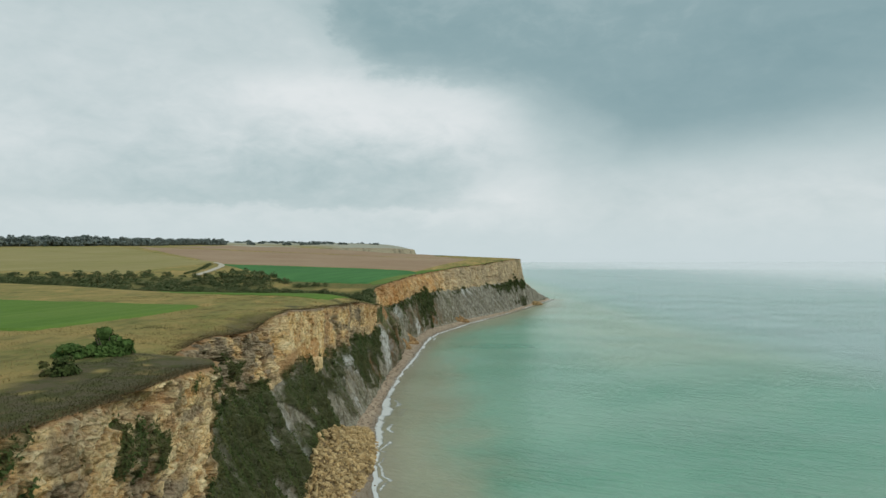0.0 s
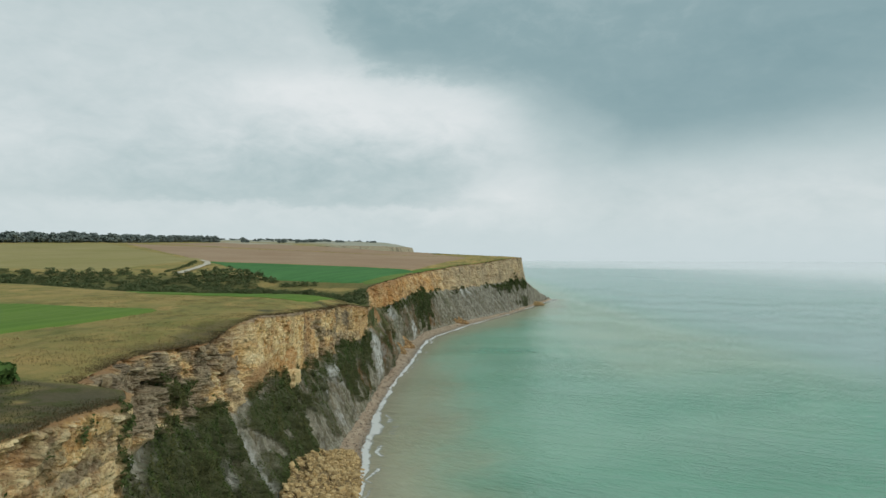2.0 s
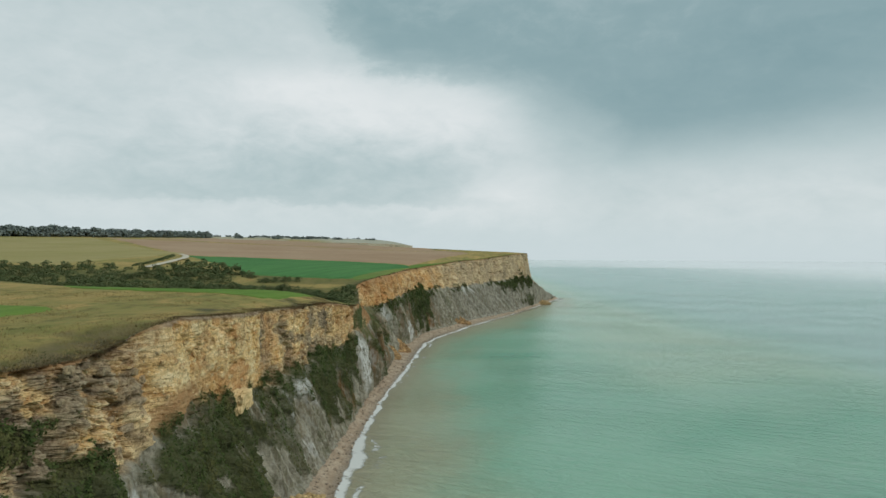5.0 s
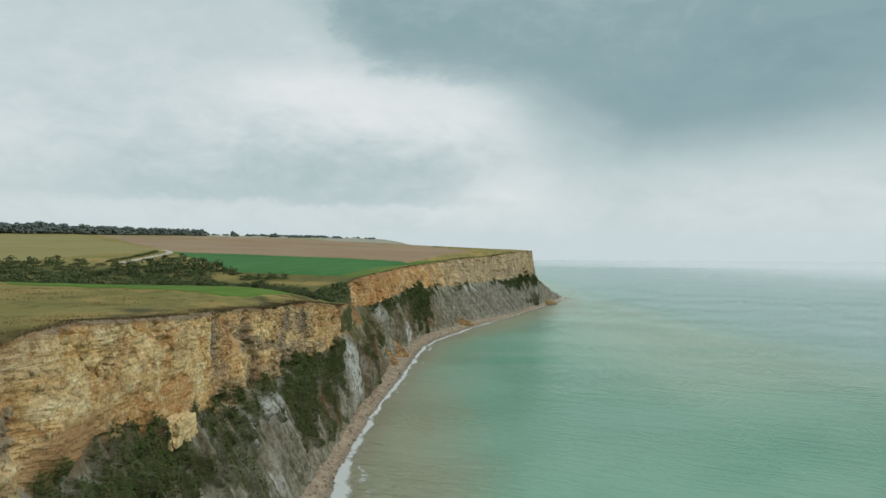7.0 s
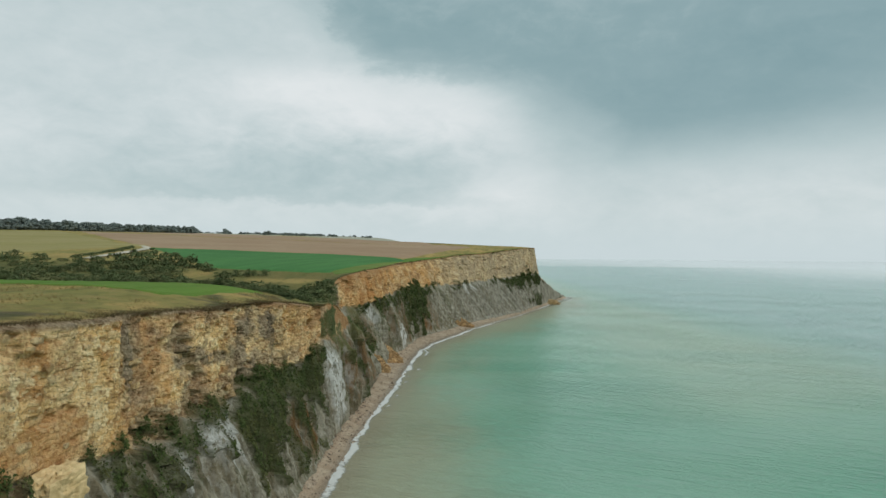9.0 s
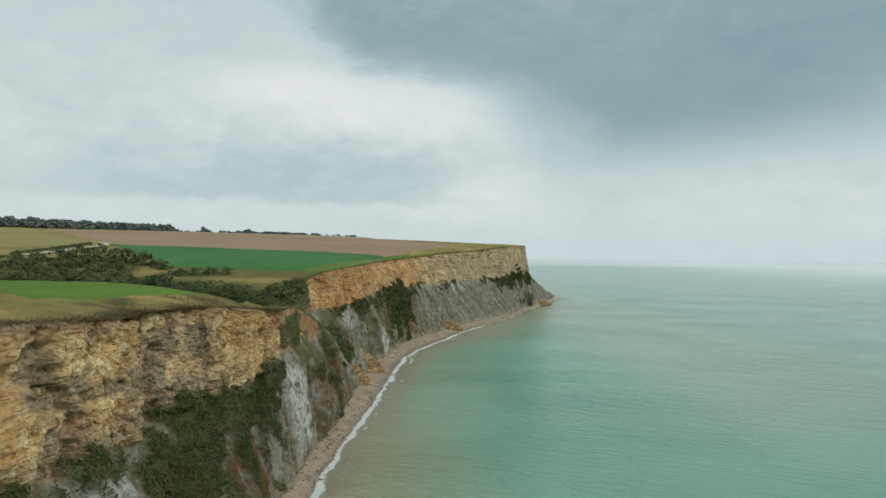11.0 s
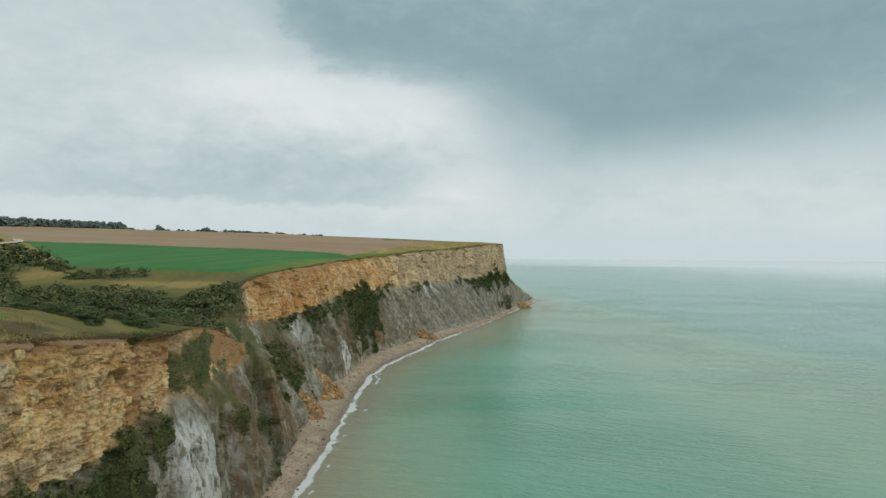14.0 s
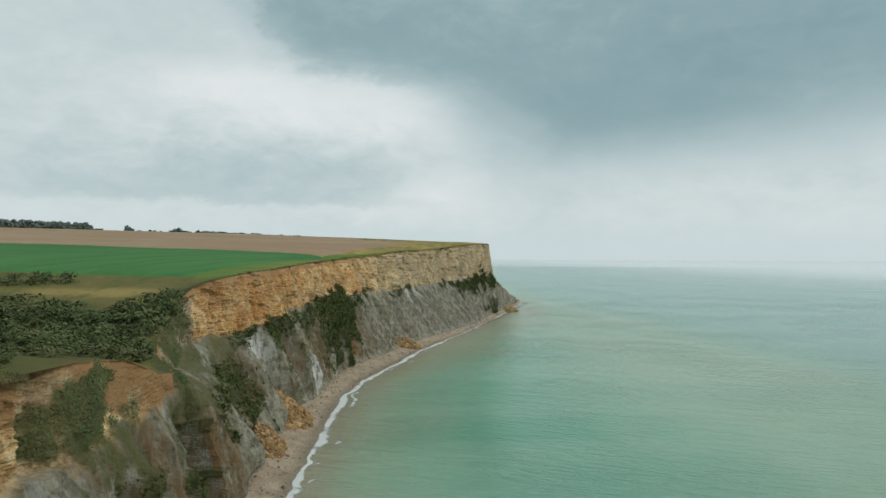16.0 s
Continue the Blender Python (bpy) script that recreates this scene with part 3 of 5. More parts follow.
# mound coloured dark to paint the shade in gaps between boulders
M_BED = mat_plain("rubble_gap_shade", (0.13, 0.090, 0.045), (0.30, 0.215, 0.110), 1.6, 0.95, 0.2)
M_FRESH = mat_plain("fresh_limestone", (0.55, 0.39, 0.19), (0.76, 0.58, 0.32), 0.9, 0.9, 0.1)
M_ORANGE = mat_plain("rusty_scree", (0.38, 0.225, 0.100), (0.56, 0.380, 0.190), 0.9, 0.9, 0.1, (1, 1, 1), True)
M_COBBLE = mat_plain("cobbles", (0.36, 0.275, 0.20), (0.52, 0.43, 0.33), 0.7, 0.85, 0.05, (1, 1, 1), True)
M_TRACK = mat_plain("chalky_track", (0.50, 0.44, 0.34), (0.62, 0.56, 0.45), 0.4)

# ---------------------------------------------------------------- ground, cliff, beach, sea
def spaced(*spans):
    out = [np.arange(a, b, d) for a, b, d in spans]
    return np.concatenate(out)


def build_ground():
    y = spaced((-400, 20, 8), (20, 320, 0.8), (320, 620, 1.6), (620, 1000, 6), (1000, 2300, 16))
    off = np.concatenate([[0, 0.25, 0.6, 1.0, 1.5, 2.1, 2.8, 3.6], np.geomspace(4.6, 3200, 92)])
    Y, O = np.meshgrid(y, off, indexing="ij")
    X = lip_x(Y) - O
    Z = ground_z(X, Y)
    heath = sstep(vnoise(Y * 0.13, O * 0.22, 0, 31) + 0.5 * vnoise(Y * 0.5, O * 0.6, 0, 32) - O * 0.12, -0.2, 0.5) * sstep(-O, -14, -6)
    heath = np.maximum(heath, sstep(-Y, -84, -78) * sstep(-O, -10, -3) * sstep(vnoise(Y * 0.2, O * 0.2, 0, 33), -0.5, 0.3))
    heath = np.maximum(heath, (1 - sstep(Y, 80, 86)) * sstep(-O + 3.0 * vnoise(Y * 0.12, O * 0.1, 0, 36), -14.5, -11.0) * sstep(vnoise(Y * 0.35, O * 0.5, 0, 37), -0.9, -0.3))
    heath = np.maximum(heath, 0.8 * sstep(Y, 100, 112) * (1 - sstep(Y, 132, 138)) * sstep(-O + 1.5 * vnoise(Y * 0.3, O * 0.3, 0, 38), -5.5, -3.0))
    # how much haze colour the turf takes on, rising with distance
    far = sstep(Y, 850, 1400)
    inl = np.maximum(-X - 25, 0)
    brow = 208 + 0.1 * np.clip(inl, 0, 70) + 0.68 * np.clip(inl - 70, 0, 110)
    rank = sstep(Y, brow + 4, brow + 26) * (1 - 0.2 * sstep(Y, 300, 306) * sstep(X, -64, -56)) * (1 - sstep(Y, 326, 345)) * sstep(vnoise(X * 0.09, Y * 0.09, 0, 34), -1.0, -0.2)
    bare = sstep(Y, 244, 249) * (1 - sstep(Y, 262, 270)) * (1 - sstep(O + 1.5 * vnoise(Y * 0.3, O * 0.3, 0, 35), 3.0, 6.5))
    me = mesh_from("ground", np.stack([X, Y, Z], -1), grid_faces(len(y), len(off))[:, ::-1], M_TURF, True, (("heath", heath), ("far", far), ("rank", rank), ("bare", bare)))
    return tagged(new("ground", me), "rolling clifftop plateau of dry and green grass", "ground", kind="structure")


def cliff_grid():
    y = spaced((-60, 32, 2.0), (32, 275, 0.25), (275, 600, 0.45), (600, 690, 0.8), (690, 2300, 12))
    n_l, n_m = 112, 66
    v = np.concatenate([np.linspace(0, 1, n_l), 1 + np.linspace(0, 1, n_m + 1)[1:]])
    Y, V = np.meshgrid(y, v, indexing="ij")
    xl, zl = lip_x(Y), rail(LIP, Y, 2)
    wob = 0.9 * fbm(Y * 0.11, 7.7, 0, 4, 21)
    xd, zd = rail(LEDGE, Y) + 0.5 * wob, rail(LEDGE, Y, 2) + 1.3 * fbm(Y * 0.12, 1.2, 0, 4, 22)
    zd = np.minimum(zd, zl - 0.8)
    xb = rail(BASE, Y) + 0.6 * fbm(Y * 0.2, 4.4, 0, 3, 23)
    a = np.clip(V, 0, 1)
    b = np.clip(V - 1, 0, 1)
    X = xl + (xd - xl) * a ** 0.8
    Z = zl + (zd - zl) * a
    # lower slope: steep marl below the limestone, easing to a short apron
    D = np.maximum(xb - xd, 2.0)
    far = sstep(Y, 380, 425)
    out = 0.28 + 0.08 * fbm(Y * 0.1, 5.0, 0, 3, 25)
    toe = 0.84
    zt = SEA + 2.4 + 0.7 * fbm(Y * 0.15, 2.0, 0, 3, 24)
    pts_x = [xd, xd + out * D, xd + toe * D, xb, xb + 1.5]
    pts_z = [zd, zd + (0.45 - 0.05 * far) * (zt - zd), zt, SEA + 1.1 + 0 * zd, SEA - 0.9 + 0 * zd]
    cuts = [0, 0.38, 0.78, 0.94, 1.0001]
    for i in range(4):
        inside = (V > 1) & (b >= cuts[i]) & (b <= cuts[i + 1])
        t = (b - cuts[i]) / (cuts[i + 1] - cuts[i])
        X = np.where(inside, pts_x[i] + (pts_x[i + 1] - pts_x[i]) * t, X)
        Z = np.where(inside, pts_z[i] + (pts_z[i + 1] - pts_z[i]) * t, Z)
    return y, v, Y, V, X, Z, zl, zd


def build_cliff():
    y, v, Y, V, X, Z, zl, zd = cliff_grid()
    marl = sstep(V + 0.05 * vnoise(Y * 0.6, Z * 0.6, 0, 40), 0.97, 1.03)
    lime = 1 - marl
    # bedding: layers of uneven thickness, broken into blocks along the face
    Zb = Z + 0.25 * vnoise(Y * 0.05, 0.3, 0, 41) + 0.006 * Y
    bed = Zb * 2.1 + 0.7 * vnoise(Zb * 0.6, 5.0, 0, 42) + 0.16 * fbm(Y * 0.25, Z * 0.5, 0, 3, 54)
    layer = np.floor(bed)
    frac = bed - layer
    joint = np.minimum(frac, 1 - frac)
    rough_zone = sstep(fbm(Y * 0.07, Z * 0.12, 0, 3, 46), -0.1, 0.35) * (1 - 0.7 * sstep(Y, 310, 330))
    rough_zone = np.maximum(rough_zone, 1.5 * sstep(Y, 82, 86) * (1 - sstep(Y, 130, 134)))
    jy, jz = fbm(Y * 0.5, Z * 0.5, 0, 3, 43), fbm(Y * 0.5, Z * 0.5, 4, 3, 44)
    push = (hsh(layer, 2, 0, 47) - 0.5) * 0.16 - 0.10 * (1 - sstep(joint, 0.03, 0.16)) * (0.3 + rough_zone)
    tone = np.zeros_like(Y)
    for width, tall, amp, share, key in ((4.0, 3.0, 0.55, 0.20, 1), (1.5, 1.0, 0.40, 0.42, 2), (0.62, 0.45, 0.26, 0.38, 3)):
        gap, value, _ = cells(Y / width + 0.35 * jy, bed / 2.1 / tall + 0.30 * jz, 180 + key)
        push = push + ((value - 0.5) * amp - 0.45 * amp * (1 - sstep(gap, 0.02, 0.16))) * (0.42 + 0.70 * rough_zone) * np.where(Y < 84, (1.7, 1.7, 0.9)[key - 1], np.where(Y < 133, 1.0, np.where(Y < 168, 0.45, 0.62)))
        tone = tone + share * (value - 0.5 * (1 - sstep(gap, 0.0, 0.10)))
    wall = fbm(Y * 0.085, Z * 0.03, 0, 3, 49)
    rib = 1.5 * np.round(wall * 4 + 0.3 * vnoise(Y * 0.6, Z * 0.4, 0, 56)) / 4 + 0.9 * wall + 0.5 * fbm(Y * 0.45, Z * 0.25, 0, 3, 50)
    hollow = -1.5 * (1 + 0.6 * sstep(Y, 83, 87) * (1 - sstep(Y, 128, 132))) * sstep(fbm(Y * 0.22, Z * 0.34, 0, 4, 57), 0.25, 0.36) * (1 - sstep(Y, 225, 240) * (1 - sstep(Y, 300, 315)))
    rib = rib + hollow
    crack = -1.1 * np.clip(1 - np.abs(vnoise(Y * 0.16 + 0.15 * Z * 0.2, Z * 0.05, 0, 51)) / 0.05, 0, 1)
    small = 0.34 * fbm(Y * 0.9, Z * 1.1, 0, 4, 52) + 0.30 * fbm(Y * 2.0, Z * 2.4, 0, 2, 58)
    dl = push + 0.75 * rib + crack + small + 0.8 * rail(FACET, Y)
    dl = dl - sstep(Y, 312, 318) * (1.7 * np.clip(1 - np.abs(vnoise(Y * 0.22, Z * 0.03, 0, 167)) / 0.14, 0, 1) + 1.1 * np.round(2.5 * fbm(Y * 0.11, Z * 0.02, 0, 3, 168)) / 2.5)
    worn = sstep(Y, 83, 88) * (1 - sstep(Y, 130, 134))
    dl = dl + worn * (2.6 * fbm(Y * 0.35, Z * 0.07, 0, 3, 165) + 0.7 * np.round(3 * fbm(Y * 0.7, Z * 0.3, 0, 2, 166)) / 3)
    dl = dl * (1 - 0.7 * sstep(Y, 239, 243) * (1 - sstep(Y, 300, 308)))
    calm = 1 - 0.45 * sstep(Y, 134, 136) * (1 - sstep(Y, 166, 169))
    dl = dl * calm
    for y0, z0, ry, rz, amp in BULGE:
        q = np.abs(Y - y0) / ry / np.clip(1.15 - (Z - z0) / (2.2 * rz), 0.15, 2) + 0.2 * fbm(Y * 0.8, Z * 0.8, 0, 2, 59)
        dl = dl + amp * (1 - sstep(q, 0.6, 1.0)) * sstep(Z, z0 - rz - 0.6, z0 - rz + 0.6) * (1 - sstep(Z, z0 + rz - 2.5, z0 + rz))
    fade = sstep(V, 0.0, 0.035)
    # marl: gullies and ribs that run down the slope
    down = Y + 0.10 * Z + 0.5 * vnoise(Z * 0.25, Y * 0.08, 0, 60)
    dm = 0.9 * fbm(down * 0.13, Z * 0.03, 0, 3, 61) + 0.5 * fbm(down * 0.5, Z * 0.07, 0, 3, 62) + 0.45 * fbm(Y * 1.1, Z * 0.9, 0, 4, 64)
    # ribs: each stands out abruptly and falls back along the shore
    for width, amp, key in ((13.0, 2.2, 1), (5.2, 1.3, 2), (2.1, 0.7, 3)):
        q = (Y + 0.4 * width * vnoise(Y * 0.9 / width, Z * 0.03, 0, 130 + key) + 0.05 * width * fbm(Y * 0.8, Z * 0.4, 0, 3, 140 + key)) / width
        cell = np.floor(q)
        fr = q - cell
        dm = dm + amp * (0.35 + 0.9 * hsh(cell, key, 0, 150)) * (sstep(fr, 0.0, 0.14) * (1 - fr) ** 0.9 - 0.35)
    dm = dm * sstep(V, 1.0, 1.26) * (1 + 0.5 * sstep(Y, 312, 330))
    step_out = rail(MRIB, Y - 3.0 * sstep(V, 1.0, 2.0))
    dm = dm + step_out * (1 - sstep(V, 1.75, 1.95)) * np.where(step_out < -1.5, sstep(V, 1.02, 1.75), sstep(V, 0.95, 1.15))
    dm = dm * (1 - 0.8 * sstep(V, 1.62, 1.93))
    D = (dl * lime + dm * marl) * fade * (1 - sstep(Y, 566, 572) * 0.6)
    Y2 = Y + 0.4 * lime * fade * fbm(Y * 1.2, Z * 1.2, 3, 3, 53)
    veg_n = 0.8 * fbm(Y * 0.13, Z * 0.15, 0, 4, 70) + 0.6 * fbm(Y * 0.6, Z * 0.4, 0, 4, 71) + 0.55 * fbm(down * 0.8, Z * 0.10, 0, 3, 72)
    ledge_veg = np.exp(-((V - 1.10) / 0.10) ** 2)
    veg = sstep(veg_n + 0.5 * ledge_veg - 0.50, 0.0, 0.3)
    Yw = Y + 4.5 * fbm(Y * 0.22, Z * 0.20, 0, 4, 170)
    Vw = V + np.where(Y < 82, 0.12, 0.28) * fbm(Y * 0.35, Z * 0.12, 0, 4, 171)
    for y0, y1, v0, v1, s in VEG:
        box = sstep(Yw, y0 - 2.5, y0 + 2.5) * (1 - sstep(Yw, y1 - 2.5, y1 + 2.5)) * sstep(Vw, v0 - 0.1, v0 + 0.1) * (1 - sstep(Vw + 0.22 * fbm(down * 1.1, Z * 0.05, 0, 3, 172), v1 - 0.15, v1 + 0.2))
        veg = np.maximum(veg, s * sstep(box * (1.15 if s == 1 else 0.85) + 1.1 * veg_n, 0.35, 0.75) * sstep(box, 0.02, 0.25)) if s > 0 else veg * (1 + s * box)
    veg = veg * (1 - 0.9 * sstep(V, 1.12, 1.3) * sstep(Y, 186, 190) * (1 - sstep(Y, 230, 234)) * sstep(fbm(down * 0.42, Z * 0.05, 0, 3, 175), -0.02, 0.2))
    veg = veg * (1 - 0.85 * sstep(V, 1.86, 1.96))
    # the scrub stands out from the rock in rounded clumps
    _, big, d1 = cells(Y / 2.6 + 0.5 * jy, Z / 2.0 + 0.5 * jz, 190)
    _, _, d2 = cells(Y / 1.1 + 0.4 * jy, Z / 0.9 + 0.4 * jz, 191)
    dome = (0.35 + 0.8 * big) * np.sqrt(np.clip(1 - (d1 / 0.62) ** 2, 0, 1)) + 0.45 * np.sqrt(np.clip(1 - (d2 / 0.62) ** 2, 0, 1))
    X2 = X + D + sstep(veg, 0.35, 0.85) * dome * np.where((Y > 234) & (Y < 315) & (V < 1.2), 0.18, 0.85) * fade * np.where(V < 0.9, 0.6, 1.0)
    pale = np.zeros_like(Y)
    for y0, y1, v0, v1 in PALE:
        box = sstep(Y + 0.6 * vnoise(Z * 0.6, Y * 0.3, 0, 73), y0 - 0.8, y0 + 0.8) * (1 - sstep(Y, y1 - 0.8, y1 + 0.8)) * sstep(V + 0.12 * fbm(Y * 0.9, Z * 0.3, 0, 3, 78), v0 - 0.05, v0 + 0.08) * (1 - sstep(V + 0.3 * fbm(Y * 0.9, Z * 0.2, 0, 3, 79), v1 - 0.25, v1 + 0.1))
        pale = np.maximum(pale, box)
    veg = veg * (1 - 0.85 * pale)
    weather_shade = sstep(fbm(Y * 0.07, Z * 0.06, 0, 3, 74) + 0.25 * rough_zone, 0.08, 0.32)
    for y0, y1, s in WEATHER_SHADE:
        box = sstep(Y, y0 - 2, y0 + 2) * (1 - sstep(Y, y1 - 2, y1 + 2))
        weather_shade = weather_shade * (1 - box) + s * box * sstep(fbm(Y * 0.25, Z * 0.25, 0, 3, 75), -0.3, 0.25)
    # single stains, and shade painted where hollows and cracks lie
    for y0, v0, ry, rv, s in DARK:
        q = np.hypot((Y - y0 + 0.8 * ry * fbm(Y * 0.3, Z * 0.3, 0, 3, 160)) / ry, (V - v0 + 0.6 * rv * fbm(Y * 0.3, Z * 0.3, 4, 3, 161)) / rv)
        weather_shade = np.maximum(weather_shade, s * (1 - sstep(q + 0.35 * fbm(Y * 0.9, Z * 0.9, 0, 3, 162), 0.55, 1.05)))
    brown = np.zeros_like(Y)
    for y0, v0, ry, rv, s in EARTH:
        q = np.hypot((Y - y0) / ry, (V - v0) / rv)
        brown = np.maximum(brown, s * (1 - sstep(q + 0.4 * fbm(Y * 0.4, Z * 0.3, 0, 3, 163), 0.5, 1.1)))
    top = zl - Z
    soil = (1 - sstep(top, 0.15, 0.6 + 0.5 * vnoise(Y * 0.3, 2.2, 0, 76))) * 0.9
    sod = (1 - sstep(top, 0.25, 0.75 + 0.35 * vnoise(Y * 0.5, 4.2, 0, 176))) * sstep(Y, 132, 136) * (1 - sstep(Y, 224, 230))
    soil = soil * (1 - 0.8 * sod)
    weather_shade = np.maximum(weather_shade, sod)
    for y0, y1, z0, s in SOIL:
        deep = z0 * (1 + 0.5 * vnoise(Y * 0.25, Z * 0.2, 0, 77))
        box = sstep(Y, y0 - 2, y0 + 2) * (1 - sstep(Y, y1 - 2, y1 + 2)) * (1 - sstep(top, deep - 0.4, deep + 0.4))
        soil = np.maximum(soil, s * box)
    soil = np.maximum(soil, brown * lime)
    rust = sstep(Y, 304, 312) * (1 - 0.35 * sstep(Y, 345, 400)) * (1 - sstep(Y, 415, 450)) + 0.5 * sstep(Y, 208, 222) * (1 - sstep(Y, 250, 270)) + 0.75 * sstep(Y, 133, 136) * (1 - sstep(Y, 185, 200)) * sstep(fbm(Y * 0.16, Z * 0.2, 0, 3, 164), -0.15, 0.2)
    attrs = (("tone", tone), ("rust", rust), ("grey", sstep(Y, 415, 470) + 0.6 * sstep(Y, 600, 700)), ("marl", marl), ("veg", veg), ("pale", pale), ("weather_shade", weather_shade), ("soil", soil), ("brown", brown), ("grassy", sstep(Y, 233, 238) * (1 - sstep(Y, 313, 318)) * (1 - sstep(V, 1.15, 1.4))))
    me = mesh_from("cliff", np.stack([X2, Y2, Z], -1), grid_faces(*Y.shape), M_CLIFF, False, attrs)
    ob = tagged(new("cliff", me), "eroded sea cliff of bedded ochre limestone over grey marl", "cliff", kind="structure")
    return ob, np.stack([X2, Y2, Z], -1), veg, V


BULGE = [(455, 16.5, 4.0, 5.2, 2.4), (338, 15.5, 2.6, 4.5, 1.4), (402, 19.0, 3.0, 4.0, 1.2)]
# stretches of the face: from y, to y, from level, to level (0 lip, 1 foot of the limestone, 2 beach), strength
VEG = [(55, 57, 0.02, 0.3, 1.0), (55.5, 64.5, 0.27, 0.40, 1.0), (47, 51, 0.13, 0.17, 0.9), (36, 45, 0.34, 1.4, 0.9), (40, 80, 1.0, 1.9, 0.9), (83, 124, 0.97, 1.95, 1.0), (106, 119, 0.46, 0.68, 0.9), (101, 106, 0.3, 0.62, 0.7),
       (132, 160, 1.02, 1.40, 1.0), (127, 154, 1.48, 1.92, 1.0), (160, 196, 0.98, 1.10, 1.0), (160, 172, 1.15, 1.55, 0.6), (172, 179, 1.2, 1.6, 0.8), (144, 149, 0.92, 1.05, 1.0)]
VEG += [(191, 226, 0.96, 1.40, 1.0), (204, 223, 1.35, 1.80, 0.7), (220, 234, 0.97, 1.14, 0.9)]
VEG += [(241, 252, 0.12, 1.0, 1.0), (246, 251, 0.95, 1.14, 1.0), (252, 262, 0.66, 0.95, 0.6), (262, 270, 1.05, 1.9, 1.0), (266, 300, 0.10, 1.25, 0.9), (288, 306, 0.0, 0.7, 0.9), (298, 310, 1.25, 1.66, 0.9), (308, 318, 1.0, 1.5, 0.7)]
VEG += [(329, 345, 1.05, 1.5, 0.6), (352, 372, 1.0, 1.6, 0.7), (371, 401, 0.86, 1.58, 1.0), (520, 575, 1.0, 1.24, 1.0), (404, 515, 0.98, 1.08, 0.6), (428, 436, 1.35, 1.7, 0.8), (556, 566, 1.5, 1.85, 0.7)]
VEG += [(415, 515, 1.10, 2.0, -0.95), (135, 192, 0.0, 0.88, -0.95), (205, 236, 0.0, 0.85, -0.85), (315, 515, 0.0, 0.85, -0.95), (315, 368, 1.2, 2.0, -0.4), (125.5, 129.5, 0.6, 1.6, -0.95), (84, 104, 0.05, 0.9, -0.8)]
PALE = [(233, 240.5, 1.08, 1.72), (247, 248.6, 1.34, 1.56), (181, 188, 1.07, 1.34), (173.5, 177, 1.12, 1.40), (320, 328, 1.08, 1.45), (346, 348.5, 1.5, 1.9), (461, 474, 1.02, 1.2), (124, 128, 1.12, 1.65), (115, 119, 1.30, 1.45), (175, 178, 1.58, 1.8)]
# weathered stretches, painted shade of recesses included: from y, to y, strength
WEATHER_SHADE = [(30, 54, 0.5), (57, 81, 0.45), (84, 133, 1.0), (134.5, 168, 0.03), (169, 195, 0.72), (194, 204, 1.0), (204, 212, 0.5), (212, 226, 0.2), (226, 237, 0.3), (238, 262, 0.6), (312, 345, 0.25), (345, 420, 0.34), (420, 575, 0.4)]
# stains, painted hollow shade, brown earth: y, level, half length, half height, strength
DARK = [(90, 0.45, 6, 0.5, 1.0), (103, 0.75, 4, 0.25, 1.0), (181, 0.43, 5, 0.11, 0.9), (187, 0.50, 5, 0.08, 0.9), (197, 0.45, 3.6, 0.7, 1.0), (206, 0.28, 3.5, 0.25, 1.0), (203, 0.8, 5, 0.2, 0.8), (170, 0.35, 1.2, 0.5, 0.9), (226.5, 0.5, 1.0, 0.6, 0.9), (112, 0.55, 8, 0.12, 1.0), (98, 0.55, 9, 0.6, 1.0), (131, 0.5, 2, 0.3, 0.9), (65, 0.75, 6, 0.15, 1.0), (72, 0.3, 5, 0.06, 0.9), (48, 0.35, 4, 0.10, 0.9), (60, 0.55, 3, 0.3, 0.8)]
DARK += [(334, 0.4, 1.2, 0.5, 0.8), (354, 0.4, 1.2, 0.5, 0.7), (386, 0.4, 2.5, 0.4, 0.8), (420, 0.4, 2.0, 0.6, 0.7), (473, 0.5, 2.0, 0.5, 0.8), (508, 0.5, 2.0, 0.5, 0.7), (215, 0.85, 7, 0.15, 0.6)]
EARTH = [(276, 1.35, 13, 0.5, 0.9), (360, 1.5, 12, 0.45, 0.7), (340, 1.38, 8, 0.3, 0.6), (312, 1.3, 6, 0.4, 0.7), (404, 1.5, 5, 0.4, 0.6), (138, 0.90, 6, 0.22, 0.8), (213, 1.52, 8, 0.3, 1.0), (254, 1.45, 9, 0.55, 0.85), (250.5, 0.5, 3.0, 0.3, 0.8), (259, 0.72, 4, 0.16, 0.8), (229.5, 0.85, 2.6, 0.35, 0.9), (233, 0.3, 3, 0.25, 0.6), (393, 1.62, 6, 0.2, 1.0), (266, 1.2, 3, 0.3, 0.7), (150, 1.05, 12, 0.10, 0.6), (246, 1.05, 5, 0.12, 0.6), (300, 1.5, 5, 0.3, 0.8)]
# earth on top: from y, to y, thickness, strength
SOIL = [(205, 225, 0.8, 0.6), (225, 231.5, 7.0, 0.75), (231, 238, 2.5, 0.85), (244, 268, 3.6, 0.95), (308, 350, 1.6, 0.6), (345, 430, 1.3, 0.6)]


